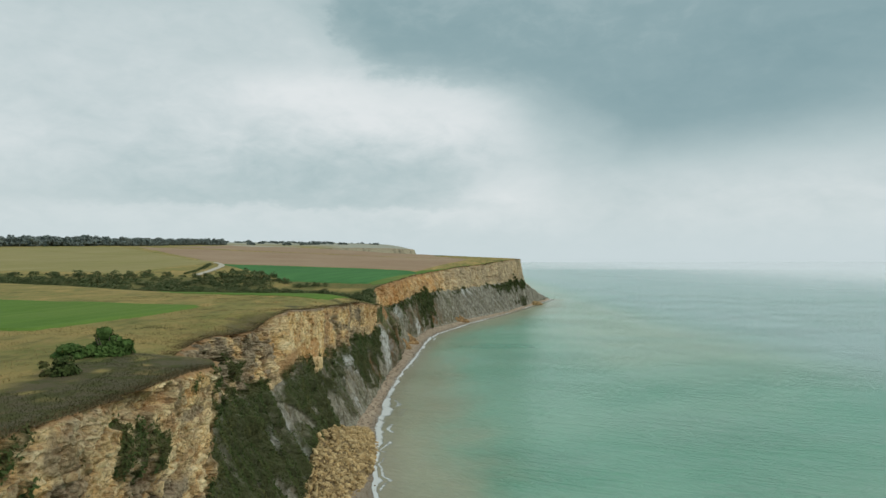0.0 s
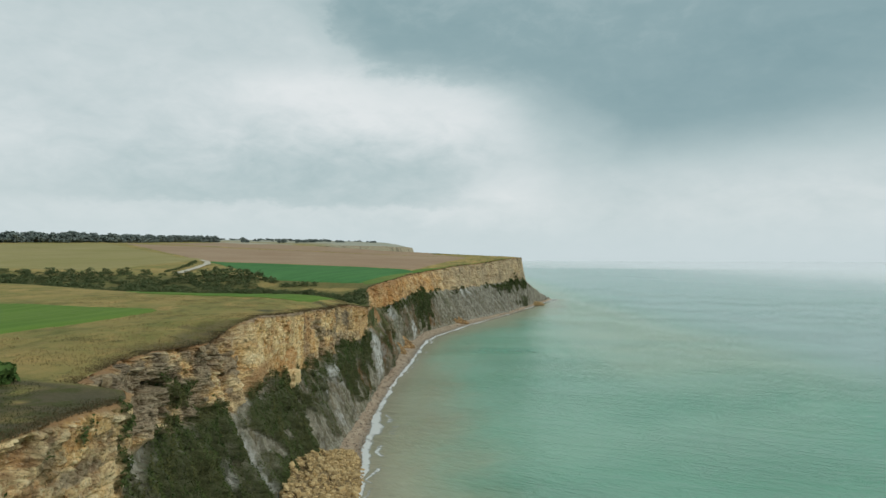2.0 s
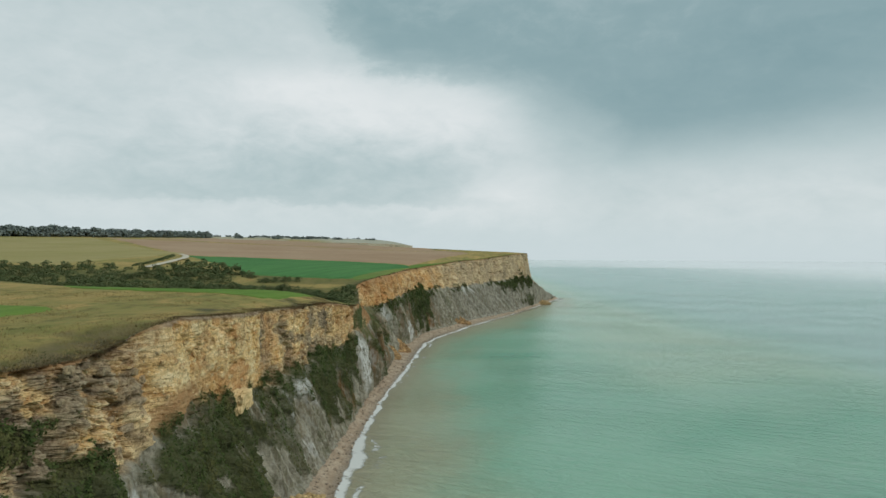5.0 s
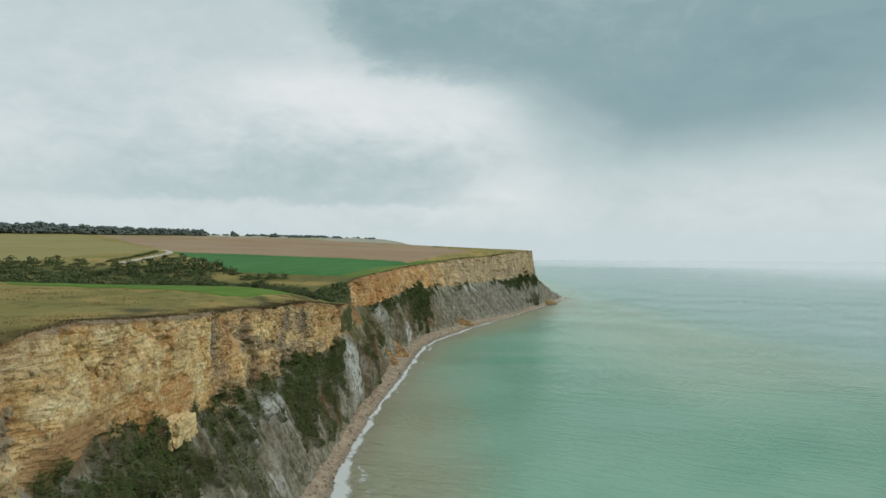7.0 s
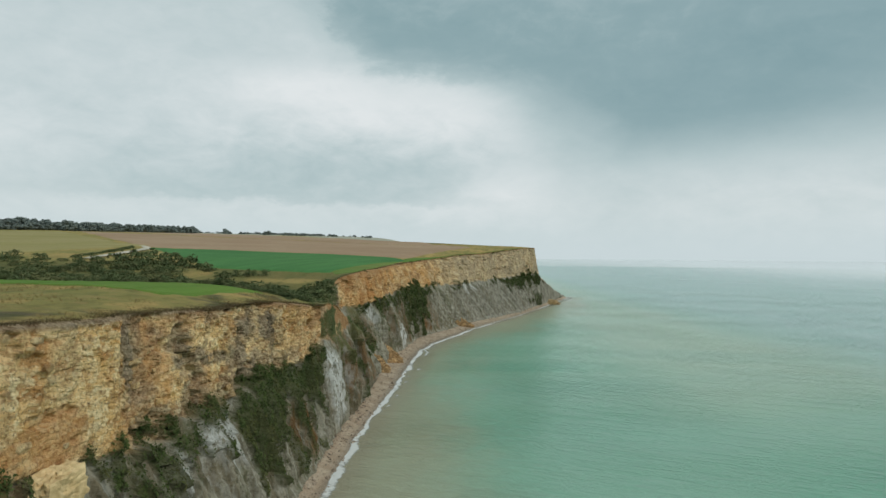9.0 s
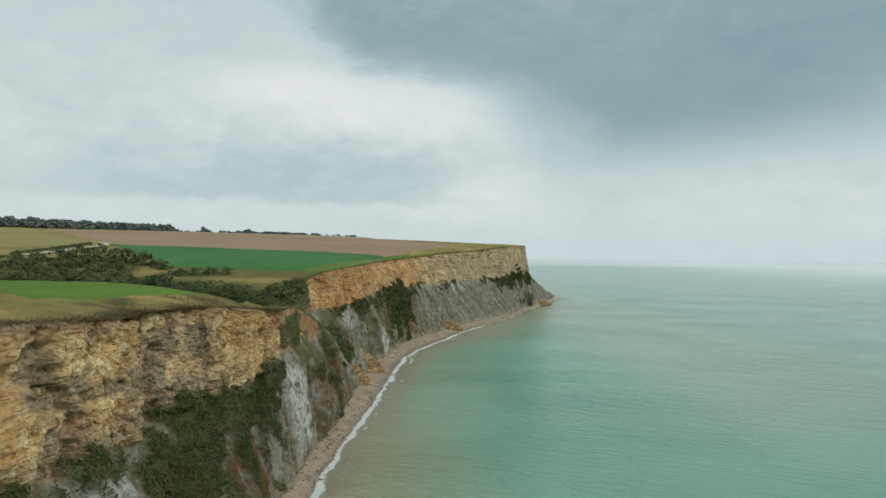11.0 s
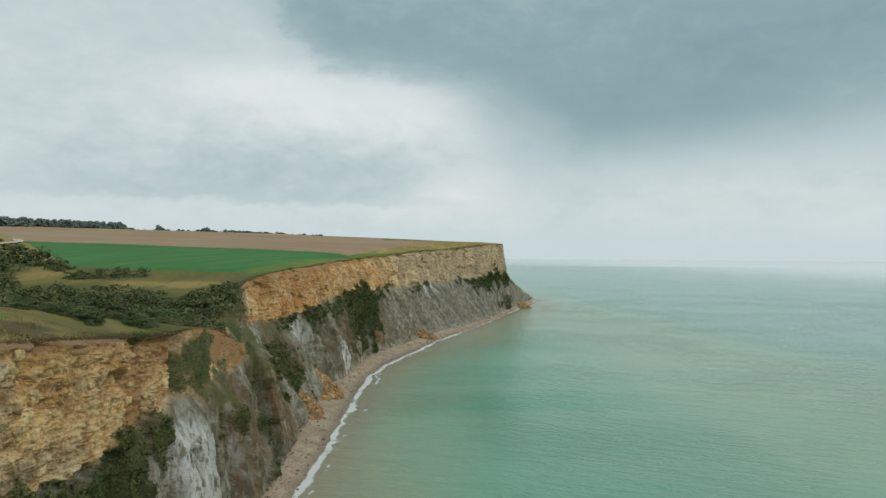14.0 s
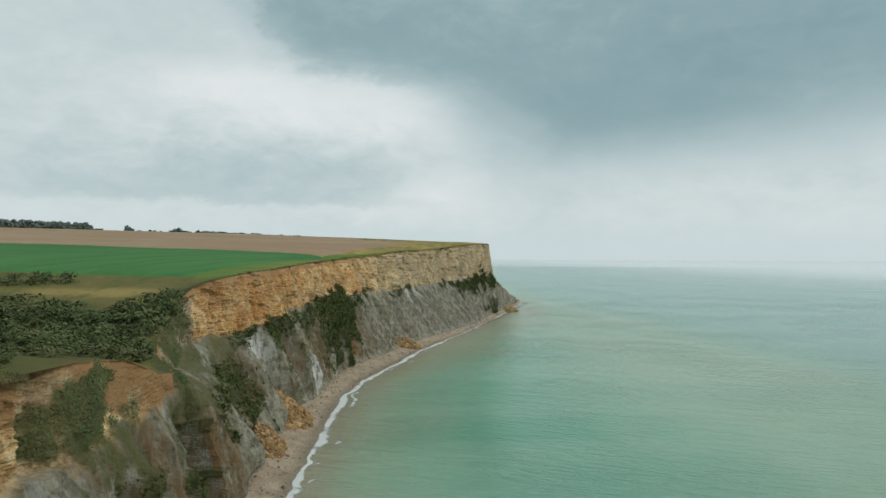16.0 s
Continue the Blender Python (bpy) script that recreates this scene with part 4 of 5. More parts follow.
def build_beach():
    y = spaced((-60, 60, 4), (60, 690, 0.8), (690, 2300, 16))
    w = np.concatenate([np.linspace(-0.5, 1.0, 26), np.linspace(1.06, 2.6, 10)])
    Y, W = np.meshgrid(y, w, indexing="ij")
    xb, xs = rail(BASE, Y), rail(SHORE, Y) + 0.7 * fbm(Y * 0.12, 9.0, 0, 3, 81)
    xs = np.maximum(xs, xb + 1.2)
    span = xs - xb
    X = xb + span * np.minimum(W, 1) + np.maximum(W - 1, 0) * 8
    Z = SEA + 1.25 * np.clip(1 - W, 0, 1) ** 0.9 - 0.8 * np.maximum(-W, 0) - 0.6 * np.maximum(W - 1, 0) + 0.16 * fbm(X * 0.7, Y * 0.7, 0, 4, 82) * (W < 0.95)
    me = mesh_from("beach", np.stack([X, Y, Z], -1), grid_faces(*Y.shape)[:, ::-1], M_BEACH, True, (("wet", sstep(W, 0.5, 0.92)),))
    return tagged(new("beach", me), "narrow shingle beach strewn with pale stones", "beach", kind="structure")


def build_sea():
    y = spaced((-3000, 0, 150), (0, 700, 2.5), (700, 2300, 25), (2300, 9001, 300))
    off = np.concatenate([[-14, -6, -3, -1, 0], np.geomspace(0.8, 9000, 80)])
    Y, O = np.meshgrid(y, off, indexing="ij")
    xs = np.maximum(rail(SHORE, Y) + 0.7 * fbm(Y * 0.12, 9.0, 0, 3, 81), rail(BASE, Y) + 1.2)
    reach = np.array([xs[max(i - 10, 0):i + 11, 0].min() for i in range(len(y))])[:, None]
    X = np.where(O < 0, xs + O, xs * np.exp(-np.maximum(O, 0) / 400) + reach * (1 - np.exp(-np.maximum(O, 0) / 400)) + O)
    Z = SEA + 0 * X
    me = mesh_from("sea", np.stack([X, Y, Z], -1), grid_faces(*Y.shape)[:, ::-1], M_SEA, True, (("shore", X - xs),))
    return tagged(new("sea", me), "calm green sea, milky brown along the shore", "water", kind="structure")


def build_foam():
    y = spaced((-60, 60, 2.0), (60, 668, 0.7))
    w = np.linspace(0, 1, 15)
    Y, W = np.meshgrid(y, w, indexing="ij")
    xs = np.maximum(rail(SHORE, Y) + 0.7 * fbm(Y * 0.12, 9.0, 0, 3, 81), rail(BASE, Y) + 1.2)
    width = 4.0 + 3.6 * np.exp(-((Y - 190) / 32) ** 2) + 2.0 * vnoise(Y * 0.07, 1.0, 0, 84) + 1.3 * vnoise(Y * 0.4, 1.0, 0, 85)
    X = xs - 0.7 + np.maximum(width, 0.5) * W
    Z = SEA + np.where(W < 0.3, 0.16 - 0.35 * W, 0.055 - 0.03 * W)
    me = mesh_from("surf", np.stack([X, Y, Z], -1), grid_faces(*Y.shape)[:, ::-1], M_FOAM, True, (("across", W),))
    return tagged(new("surf", me), "white line of small breaking waves", "surf", kind="stuff")


ground = build_ground()
cliff, CLIFF_P, CLIFF_VEG, CLIFF_V = build_cliff()
beach = build_beach()
sea = build_sea()
surf = build_foam()


# ---------------------------------------------------------------- helpers for things
def part(name, me, parent, label=""):
    ob = new(name, me)
    ob.parent = parent
    return tagged(ob, label) if label else ob


def thing(name, label, category, group=""):
    ob = new(name)
    ob.empty_display_size = 0.5
    return tagged(ob, label, category, group)


def leaves_on(rng, centers, normals, size, loose=0.42, tall=1.3):
    """Leaf sprays that lie roughly along the surface of their clump."""
    n = normals + loose * rng.normal(size=normals.shape)
    n /= np.maximum(np.linalg.norm(n, axis=1), 1e-6)[:, None]
    a = np.cross(n, rng.normal(size=n.shape))
    a /= np.maximum(np.linalg.norm(a, axis=1), 1e-6)[:, None]
    b = np.cross(n, a)
    s = (size * rng.uniform(0.6, 1.4, len(n)))[:, None]
    a, b = a * s * tall, b * s * 0.7
    return np.stack([centers - a, centers + b, centers + a, centers - b], 1).reshape(-1, 3), np.arange(4 * len(n)).reshape(-1, 4)


def lobes(rng, count, spread, low, high, r0, r1):
    c = np.stack([rng.normal(0, spread, count), rng.normal(0, spread, count), rng.uniform(low, high, count)], -1)
    return c, rng.uniform(r0, r1, count)


def crown_points(rng, c, r, n, squash=0.8):
    k = rng.integers(0, len(c), n)
    d = rng.normal(size=(n, 3))
    d /= np.linalg.norm(d, axis=1)[:, None]
    d[:, 2] = np.where(d[:, 2] < -0.5, -d[:, 2], d[:, 2])
    rad = r[k] * rng.uniform(0.62, 1.08, n)
    return c[k] + d * rad[:, None] * np.array([1, 1, squash]), d


def tube(path, radii, sides=7):
    path = np.asarray(path, float)
    rings = []
    for i, (p, r) in enumerate(zip(path, radii)):
        t = path[min(i + 1, len(path) - 1)] - path[max(i - 1, 0)]
        t /= np.linalg.norm(t)
        u = np.cross(t, (0.3, 0.9, 0.1))
        u /= np.linalg.norm(u)
        w = np.cross(t, u)
        a = np.linspace(0, 2 * np.pi, sides, endpoint=False)
        rings.append(p + r * (np.cos(a)[:, None] * u + np.sin(a)[:, None] * w))
    v = np.concatenate(rings)
    f = [(i * sides + j, i * sides + (j + 1) % sides, (i + 1) * sides + (j + 1) % sides, (i + 1) * sides + j) for i in range(len(path) - 1) for j in range(sides)]
    return v, np.array(f)


def joined(parts):
    vs, fs, at = [], [], 0
    for v, f in parts:
        vs.append(v)
        fs.append(np.asarray(f) + at)
        at += len(v)
    return np.concatenate(vs), np.concatenate(fs)


def make_tree(seed, height, mat, label, leaves=1000):
    rng = np.random.default_rng(seed)
    t = thing("tree", label, "tree", "trees of the wood edge")
    h = height
    stems = [tube([(0, 0, -0.6), (0.1, 0, 0.2 * h), (0.2, 0.1, 0.55 * h)], [0.04 * h * 0.6, 0.03 * h * 0.6, 0.012 * h])]
    for _ in range(5):
        a = rng.uniform(0, 6.28)
        o = np.array([math.cos(a), math.sin(a), 0]) * 0.22 * h
        stems.append(tube([(0.1, 0, rng.uniform(0.18, 0.4) * h), o * 0.6 + (0, 0, 0.5 * h), o + (0, 0, 0.68 * h)], [0.012 * h, 0.008 * h, 0.003 * h], 5))
    v, f = joined(stems)
    part("trunk", mesh_from("trunk", v, f, M_BARK), t)
    c, r = lobes(rng, 11, 0.17 * h, 0.18 * h, 0.78 * h, 0.19 * h, 0.29 * h)
    c[:, :2] *= (1.2 - 0.7 * (c[:, 2:3] / h - 0.2))
    v, f = leaves_on(rng, *crown_points(rng, c, r, leaves), 0.075 * h, 0.4, 1.1)
    part("crown", mesh_from("crown", v, f, mat, False), t)
    return t


def make_bush(seed, mat, name, label, group, leaves=1500, leaf=0.085, flat=0.62):
    """A shrub about 2 m across and 1.3 m high, to be scaled."""
    rng = np.random.default_rng(seed)
    t = thing(name, label, "bush", group)
    stems = []
    for _ in range(6):
        a = rng.uniform(0, 6.28)
        o = np.array([math.cos(a), math.sin(a), 0]) * rng.uniform(0.2, 0.6)
        stems.append(tube([(0, 0, -0.25), o * 0.5 + (0, 0, 0.3), o + (0, 0, 0.75)], [0.05, 0.035, 0.012], 5))
    v, f = joined(stems)
    part("stems", mesh_from("stems", v, f, M_BARK), t)
    c, r = lobes(rng, 11, 0.36, 0.20, 0.85, 0.26, 0.44)
    ring = np.array([(0.55 * math.cos(k), 0.55 * math.sin(k), 0.12) for k in np.arange(7) * 0.9]) * rng.uniform(0.8, 1.2, (7, 1))
    c, r = np.concatenate([c, ring]), np.concatenate([r, rng.uniform(0.28, 0.40, 7)])
    c[:, :2] *= (1.25 - 0.6 * c[:, 2:3])
    v, f = leaves_on(rng, *crown_points(rng, c, r, leaves), leaf)
    v[:, 2] = np.maximum(v[:, 2], -0.15)
    part("foliage", mesh_from("foliage", v, f, mat, False), t)
    return t


def set_on(ob, x, y, size, turn, stretch=1.0, sink=0.1, up=1.0):
    z = float(ground_z(np.array([x]), np.array([y]))[0])
    ob.matrix_basis = pose(x, y, z - sink * size, 0, 0, turn) @ Matrix.Diagonal((size * stretch, size, size * up, 1))


def plant(first, spots):
    """Put the first thing and its copies at (x, y, size, turn, stretch, up)."""
    for i, (x, y, size, turn, stretch, up) in enumerate(spots):
        ob = first if i == 0 else copy_thing(first, Matrix())
        set_on(ob, x, y, size, turn, stretch, 0.1, up)


# ---------------------------------------------------------------- fields and track
def build_field(name, corners, lift, mat, label, nu=60, nv=40, wob=1.0):
    a, b, c, d = (np.array(k, float) for k in corners)
    U, V = np.meshgrid(np.linspace(0, 1, nu), np.linspace(0, 1, nv), indexing="ij")
    P = (a * ((1 - U) * (1 - V))[..., None] + b * (U * (1 - V))[..., None] + c * (U * V)[..., None] + d * ((1 - U) * V)[..., None])
    X, Y = P[..., 0], P[..., 1]
    rim = 1 - np.minimum.reduce([U, 1 - U, V, 1 - V]) * 8
    X = X + wob * fbm(X * 0.05, Y * 0.05, 0, 3, 90) * np.clip(rim, 0, 1)
    Y = Y + wob * fbm(X * 0.05, Y * 0.05, 5, 3, 91) * np.clip(rim, 0, 1)
    X = np.minimum(X, lip_x(Y) - 1.2)
    edge_drop = np.clip(1 - np.minimum.reduce([U * nu, (1 - U) * nu, V * nv, (1 - V) * nv]), 0, 1)
    Z = ground_z(X, Y) + lift - edge_drop * (lift + 0.25)
    me = mesh_from(name, np.stack([X, Y, Z], -1), grid_faces(nu, nv), mat, True)
    return tagged(new(name, me), label, "field", kind="structure")


M_GREEN = mat_crop("young_crop", (0.068, 0.185, 0.062), (0.090, 0.220, 0.072), 20)
M_BROWN_F = mat_crop("bare_stubble", (0.37, 0.245, 0.155), (0.43, 0.305, 0.200), 75)
M_TAN_F = mat_crop("ripe_pasture", (0.31, 0.270, 0.105), (0.37, 0.305, 0.140), 30)
M_NEAR_G = mat_crop("green_pasture", (0.110, 0.205, 0.034), (0.155, 0.235, 0.050), 10)
M_VERGE = mat_crop("grass_verge", (0.120, 0.215, 0.045), (0.180, 0.220, 0.066), 60)
M_PALE_F = mat_crop("pale_stubble", (0.40, 0.36, 0.26), (0.46, 0.41, 0.31), 75)

build_field("green_field", [(-145, 438), (-78, 330), (-36, 326), (-13, 408)], 0.45, M_GREEN, "bright green field of young crop")
build_field("stubble_field", [(-320, 700), (-150, 446), (-16, 414), (24, 548)], 0.30, M_BROWN_F, "reddish brown stubble field", 80, 60)
build_field("stubble_field", [(-300, 1000), (-300, 716), (24, 552), (-60, 690)], 0.30, M_BROWN_F, "reddish brown stubble field beyond the rise", 80, 60)
build_field("pasture", [(-430, 610), (-245, 350), (-165, 346), (-152, 466)], 0.40, M_TAN_F, "yellowish pasture beside the pale track", 70, 60)
build_field("pasture", [(-330, 690), (-420, 606), (-158, 466), (-160, 452)], 0.36, M_TAN_F, "yellowish pasture", 60, 40)
build_field("green_pasture", [(-190, 196), (-110, 104), (-62, 102), (-54, 152)], 0.35, M_NEAR_G, "bright green mown pasture on the clifftop", 60, 60)
build_field("green_pasture", [(-100, 232), (-84, 209), (-34.5, 189), (-28.8, 221)], 0.2, M_NEAR_G, "bright green strip of pasture at the brow", 60, 30)
build_field("grass_verge", [(-60, 392), (-34, 322), (-25, 326), (-14, 396)], 0.18, M_VERGE, "strip of rough grass along the cliff edge", 50, 12, 0.4)
build_field("grass_verge", [(-20, 412), (-16, 396), (-15, 398), (60, 566)], 0.2, M_VERGE, "strip of rough grass along the cliff edge", 60, 14, 0.4)
build_field("pale_field", [(-330, 1050), (-330, 990), (-230, 820), (-180, 900)], 0.5, M_PALE_F, "pale cut field before the trees", 30, 10)


def build_track():
    y = np.linspace(345, 447, 90)
    x = np.interp(y, [345, 362, 378, 412, 432, 440, 446], [-127, -127.6, -130, -136, -142.5, -147, -152])
    x = np.convolve(np.pad(x, 4, "edge"), np.ones(9) / 9, "valid")
    w = np.linspace(-1.9, 1.9, 7)
    X, W = np.meshgrid(x, w, indexing="ij")
    Y = np.repeat(y[:, None], 7, 1) + 0 * W
    X = X + W + 0.25 * vnoise(Y * 0.3, W, 0, 95)
    Z = ground_z(X, Y) + 0.62 - 0.05 * W ** 2
    me = mesh_from("track", np.stack([X, Y, Z], -1), grid_faces(90, 7), M_TRACK, True)
    return tagged(new("farm_track", me), "pale chalky farm track climbing between fields", "track", kind="structure")


build_track()

# ---------------------------------------------------------------- woods and scrub
rng = np.random.default_rng(7)
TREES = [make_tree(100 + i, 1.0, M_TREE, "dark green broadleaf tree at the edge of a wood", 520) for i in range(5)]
spots = [[] for _ in TREES]
line = np.array([(-560, 700), (-470, 640), (-425, 650), (-375, 690), (-352, 740), (-345, 830), (-345, 930), (-330, 1010)], float)
seg = np.linspace(0, len(line) - 1, 300)
for i, q in enumerate(seg):
    k = min(int(q), len(line) - 2)
    p = line[k] + (line[k + 1] - line[k]) * (q - k) + rng.normal(0, 4, 2) + np.array([-1.0, 0.6]) * rng.uniform(0, 22)
    spots[i % 5].append((p[0], p[1], rng.uniform(7.5, 13.5) * (1.0 if q < 4 else 0.85), rng.uniform(0, 360), rng.uniform(1.2, 1.6), 1.0))
for i, (x, y, h) in enumerate([(-314, 1086, 10), (-300, 1060, 6), (-326, 1000, 8), (-262, 1110, 7), (-250, 1090, 8), (-235, 1120, 6), (-334, 960, 9)]):
    spots[i % 5].append((x, y, h, rng.uniform(0, 360), 1.2, 1.0))
distant = []
for i in range(110):
    x, y = rng.uniform(-900, -120), 1250 + 700 * rng.choice([0.1, 0.45, 0.9]) + rng.uniform(-40, 40)
    distant.append((min(x, -260 + (y - 1300) * 0.12), y, rng.uniform(5, 8), rng.uniform(0, 360), 2.4, 0.8))

BUSHES = [make_bush(200 + i, M_HEDGE, "thorn_bush", "dense dark green thorn bush in the hollow", "scrub in the hollow", 2500, 0.048) for i in range(4)]
sp = [[] for _ in BUSHES]
for i in range(1060):
    d = rng.uniform(0, 75) if i < 560 else rng.uniform(60, 260) if i < 900 else rng.uniform(38, 170)
    x = -29 - d
    brow = 208 + 0.1 * min(max(d, 0), 70) + 0.68 * min(max(d - 70, 0), 110)
    lo, hi = brow + 22 + (16 if d < 8 else 0), 326 - (26 if d < 62 else 0)
    y = rng.uniform(lo, max(hi, lo + 12)) if d < 175 else rng.uniform(302, 336)
    if i >= 900:
        y = rng.uniform(298, 340) if d > 46 else rng.uniform(284, 300)
    if x > lip_x(np.array(y)) - 1.5:
        x = float(lip_x(np.array(y))) - rng.uniform(1.5, 6)
    if 300 < y < 330 and x > -60 or float(vnoise(x * 0.07, y * 0.09, 0, 102)) < -0.72:
        continue
    sp[i % 4].append((x, y, rng.uniform(1.2, 3.2), rng.uniform(0, 360), rng.uniform(1.0, 1.6), rng.uniform(0.5, 1.05)))
for i, (x, y, size) in enumerate([(-92, 336, 5.6), (-98, 334, 6.2), (-104, 336, 5.6), (-84, 331, 4.2), (-110, 335, 4.2), (-76, 325, 3), (-60, 318, 2.6), (-56, 319, 2.2), (-64, 317, 2.2), (-68, 315, 2.4), (-33, 304, 2.8), (-35, 300, 3.0), (-31.5, 299, 2.4), (-38, 298, 2.6), (-118, 334, 3), (-140, 340, 3.2), (-150, 341, 3.6), (-165, 336, 3.6)]):
    sp[i % 4].append((x, y, size, rng.uniform(0, 360), 1.15, 0.95))


for k in range(46):
    y = rng.uniform(229, 252)
    x = float(lip_x(np.array(y))) - rng.uniform(3.5, 17)
    sp[k % 4].append((x, y, rng.uniform(0.7, 1.6), rng.uniform(0, 360), rng.uniform(1.0, 1.6), rng.uniform(0.45, 0.8)))
for k in range(34):
    q = k / 33
    sp[k % 4].append((-131 - 4 - 18 * q ** 1.6 + rng.normal(0, 0.5), 352 + 86 * q, rng.uniform(1.0, 1.7), rng.uniform(0, 360), 1.3, 0.7))


def gather(name, label, category, first, child, spots, mat, share, swell=1.0):
    """The many that cannot be told apart, as one mesh of foliage."""
    src = [c for t in first for c in t.children if c.name.split(".")[0] == child]
    r = np.random.default_rng(5)
    vs = []
    for me in src:
        v = np.empty(len(me.data.vertices) * 3, np.float32)
        me.data.vertices.foreach_get("co", v)
        v = v.reshape(-1, 4, 3)
        vs.append(v)
    out = []
    for i, (x, y, size, turn, stretch, up) in enumerate(spots):
        q = vs[i % len(vs)]
        q = q[r.choice(len(q), int(len(q) * share), replace=False)]
        mid = q.mean(1, keepdims=True)
        q = (mid + (q - mid) * swell).reshape(-1, 3) * (stretch, 1, up)
        a = radians(turn)
        z = float(ground_z(np.array([x]), np.array([y]))[0])
        w = np.stack([q[:, 0] * math.cos(a) - q[:, 1] * math.sin(a), q[:, 0] * math.sin(a) + q[:, 1] * math.cos(a), q[:, 2]], -1)
        out.append(w * size + (x, y, z - 0.1 * size))
    v = np.concatenate(out)
    return tagged(new(name, mesh_from(name, v, np.arange(len(v)).reshape(-1, 4), mat, False)), label, category, kind="stuff")


every = [q for s_ in spots for q in s_]
wood = sorted(every, key=lambda q: math.hypot(q[0], q[1] - 100))
for i, t in enumerate(TREES):
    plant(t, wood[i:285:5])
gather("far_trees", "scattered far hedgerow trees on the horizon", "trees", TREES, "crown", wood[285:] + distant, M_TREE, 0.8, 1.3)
every = [q for s_ in sp for q in s_]
order = sorted(every, key=lambda q: math.hypot(q[0], q[1] - 190) - 8 * q[2])
for i, t in enumerate(BUSHES):
    plant(t, order[i:150:4])
gather("thorn_thicket", "dark thicket of thorn scrub filling the hollow", "scrub", BUSHES, "foliage", order[150:], M_HEDGE, 0.17, 1.6)

big_bush = make_bush(300, M_BUSH, "hawthorn_bush", "rounded bright green hawthorn bush on the clifftop", "", 4200, 0.075)
set_on(big_bush, -39.9, 79.6, 2.7, 80, 1.35, 0.05, 1.15)
dark_bush = make_bush(301, M_SCRUB, "thorn_bush", "small dark thorn bush near the cliff edge", "", 1800, 0.08)
set_on(dark_bush, -37.3, 65.6, 1.5, 70, 1.15, 0.05, 1.1)
low_bush = make_bush(302, M_BUSH, "hawthorn_bush", "low green bush beside a taller one", "", 1800, 0.08)
set_on(low_bush, -42.8, 77.0, 2.2, 120, 1.3, 0.05, 0.7)


def build_cliff_scrub():
    r = np.random.default_rng(11)
    P, W = CLIFF_P.reshape(-1, 3), CLIFF_VEG.ravel().copy()
    W[(P[:, 1] < 33) | (P[:, 1] > 600)] = 0
    W = np.where(W > 0.3, W, 0) ** 1.5 * np.where(P[:, 1] < 280, 1.0, 1.3)
    k = r.choice(len(P), 190000, p=W / W.sum())
    lump = sstep(fbm(P[k, 1] * 0.45, P[k, 2] * 0.35, 0, 4, 97), -0.1, 0.45)
    c = P[k] + np.stack([r.uniform(0.0, 1.0, len(k)) ** 1.5 * (0.06 + 0.35 * lump), r.normal(0, 0.2, len(k)), r.normal(0.0, 0.2, len(k)) + 0.15 * lump], -1)
    size = np.where(P[k, 1] < 280, 0.10, 0.20) * r.uniform(0.6, 1.4, len(k))
    grassy = (P[k, 1] > 234) & (P[k, 1] < 315) & (CLIFF_V.ravel()[k] < 1.2)
    keep = ~grassy
    face = np.array([0.75, -0.35, 0.55])
    v, f = leaves_on(r, c[keep], np.repeat(face[None], keep.sum(), 0), size[keep] * 1.1, 0.75)
    tagged(new("cliff_scrub", mesh_from("cliff_scrub", v, f, M_SCRUB, False)), "dark ivy and scrub hanging on the cliff", "scrub", kind="stuff")
    keep = grassy & (r.uniform(0, 1, len(k)) < 0.5)
    v, f = leaves_on(r, c[keep], np.repeat(face[None], keep.sum(), 0), 0.06 * r.uniform(0.6, 1.4, keep.sum()), 0.6)
    tagged(new("gully_scrub", mesh_from("gully_scrub", v, f, M_HEDGE, False)), "olive grass and low scrub on the gully's flanks", "scrub", kind="stuff")



def blades(r, x, y, z, height, mat, name, label):
    n = len(x)
    a = r.uniform(0, 6.28, n)
    w = height * r.uniform(0.12, 0.28, n)
    lean = r.normal(0, 0.45, (n, 2)) * height[:, None]
    p = np.stack([x, y, z], -1)
    side = np.stack([np.cos(a) * w, np.sin(a) * w, 0 * w], -1)
    top = p + np.concatenate([lean, height[:, None]], 1)
    v = np.stack([p - side, p + side, top + side * 0.35, top - side * 0.35], 1).reshape(-1, 3)
    return tagged(new(name, mesh_from(name, v, np.arange(4 * n).reshape(n, 4), mat, False)), label, "grass", kind="stuff")


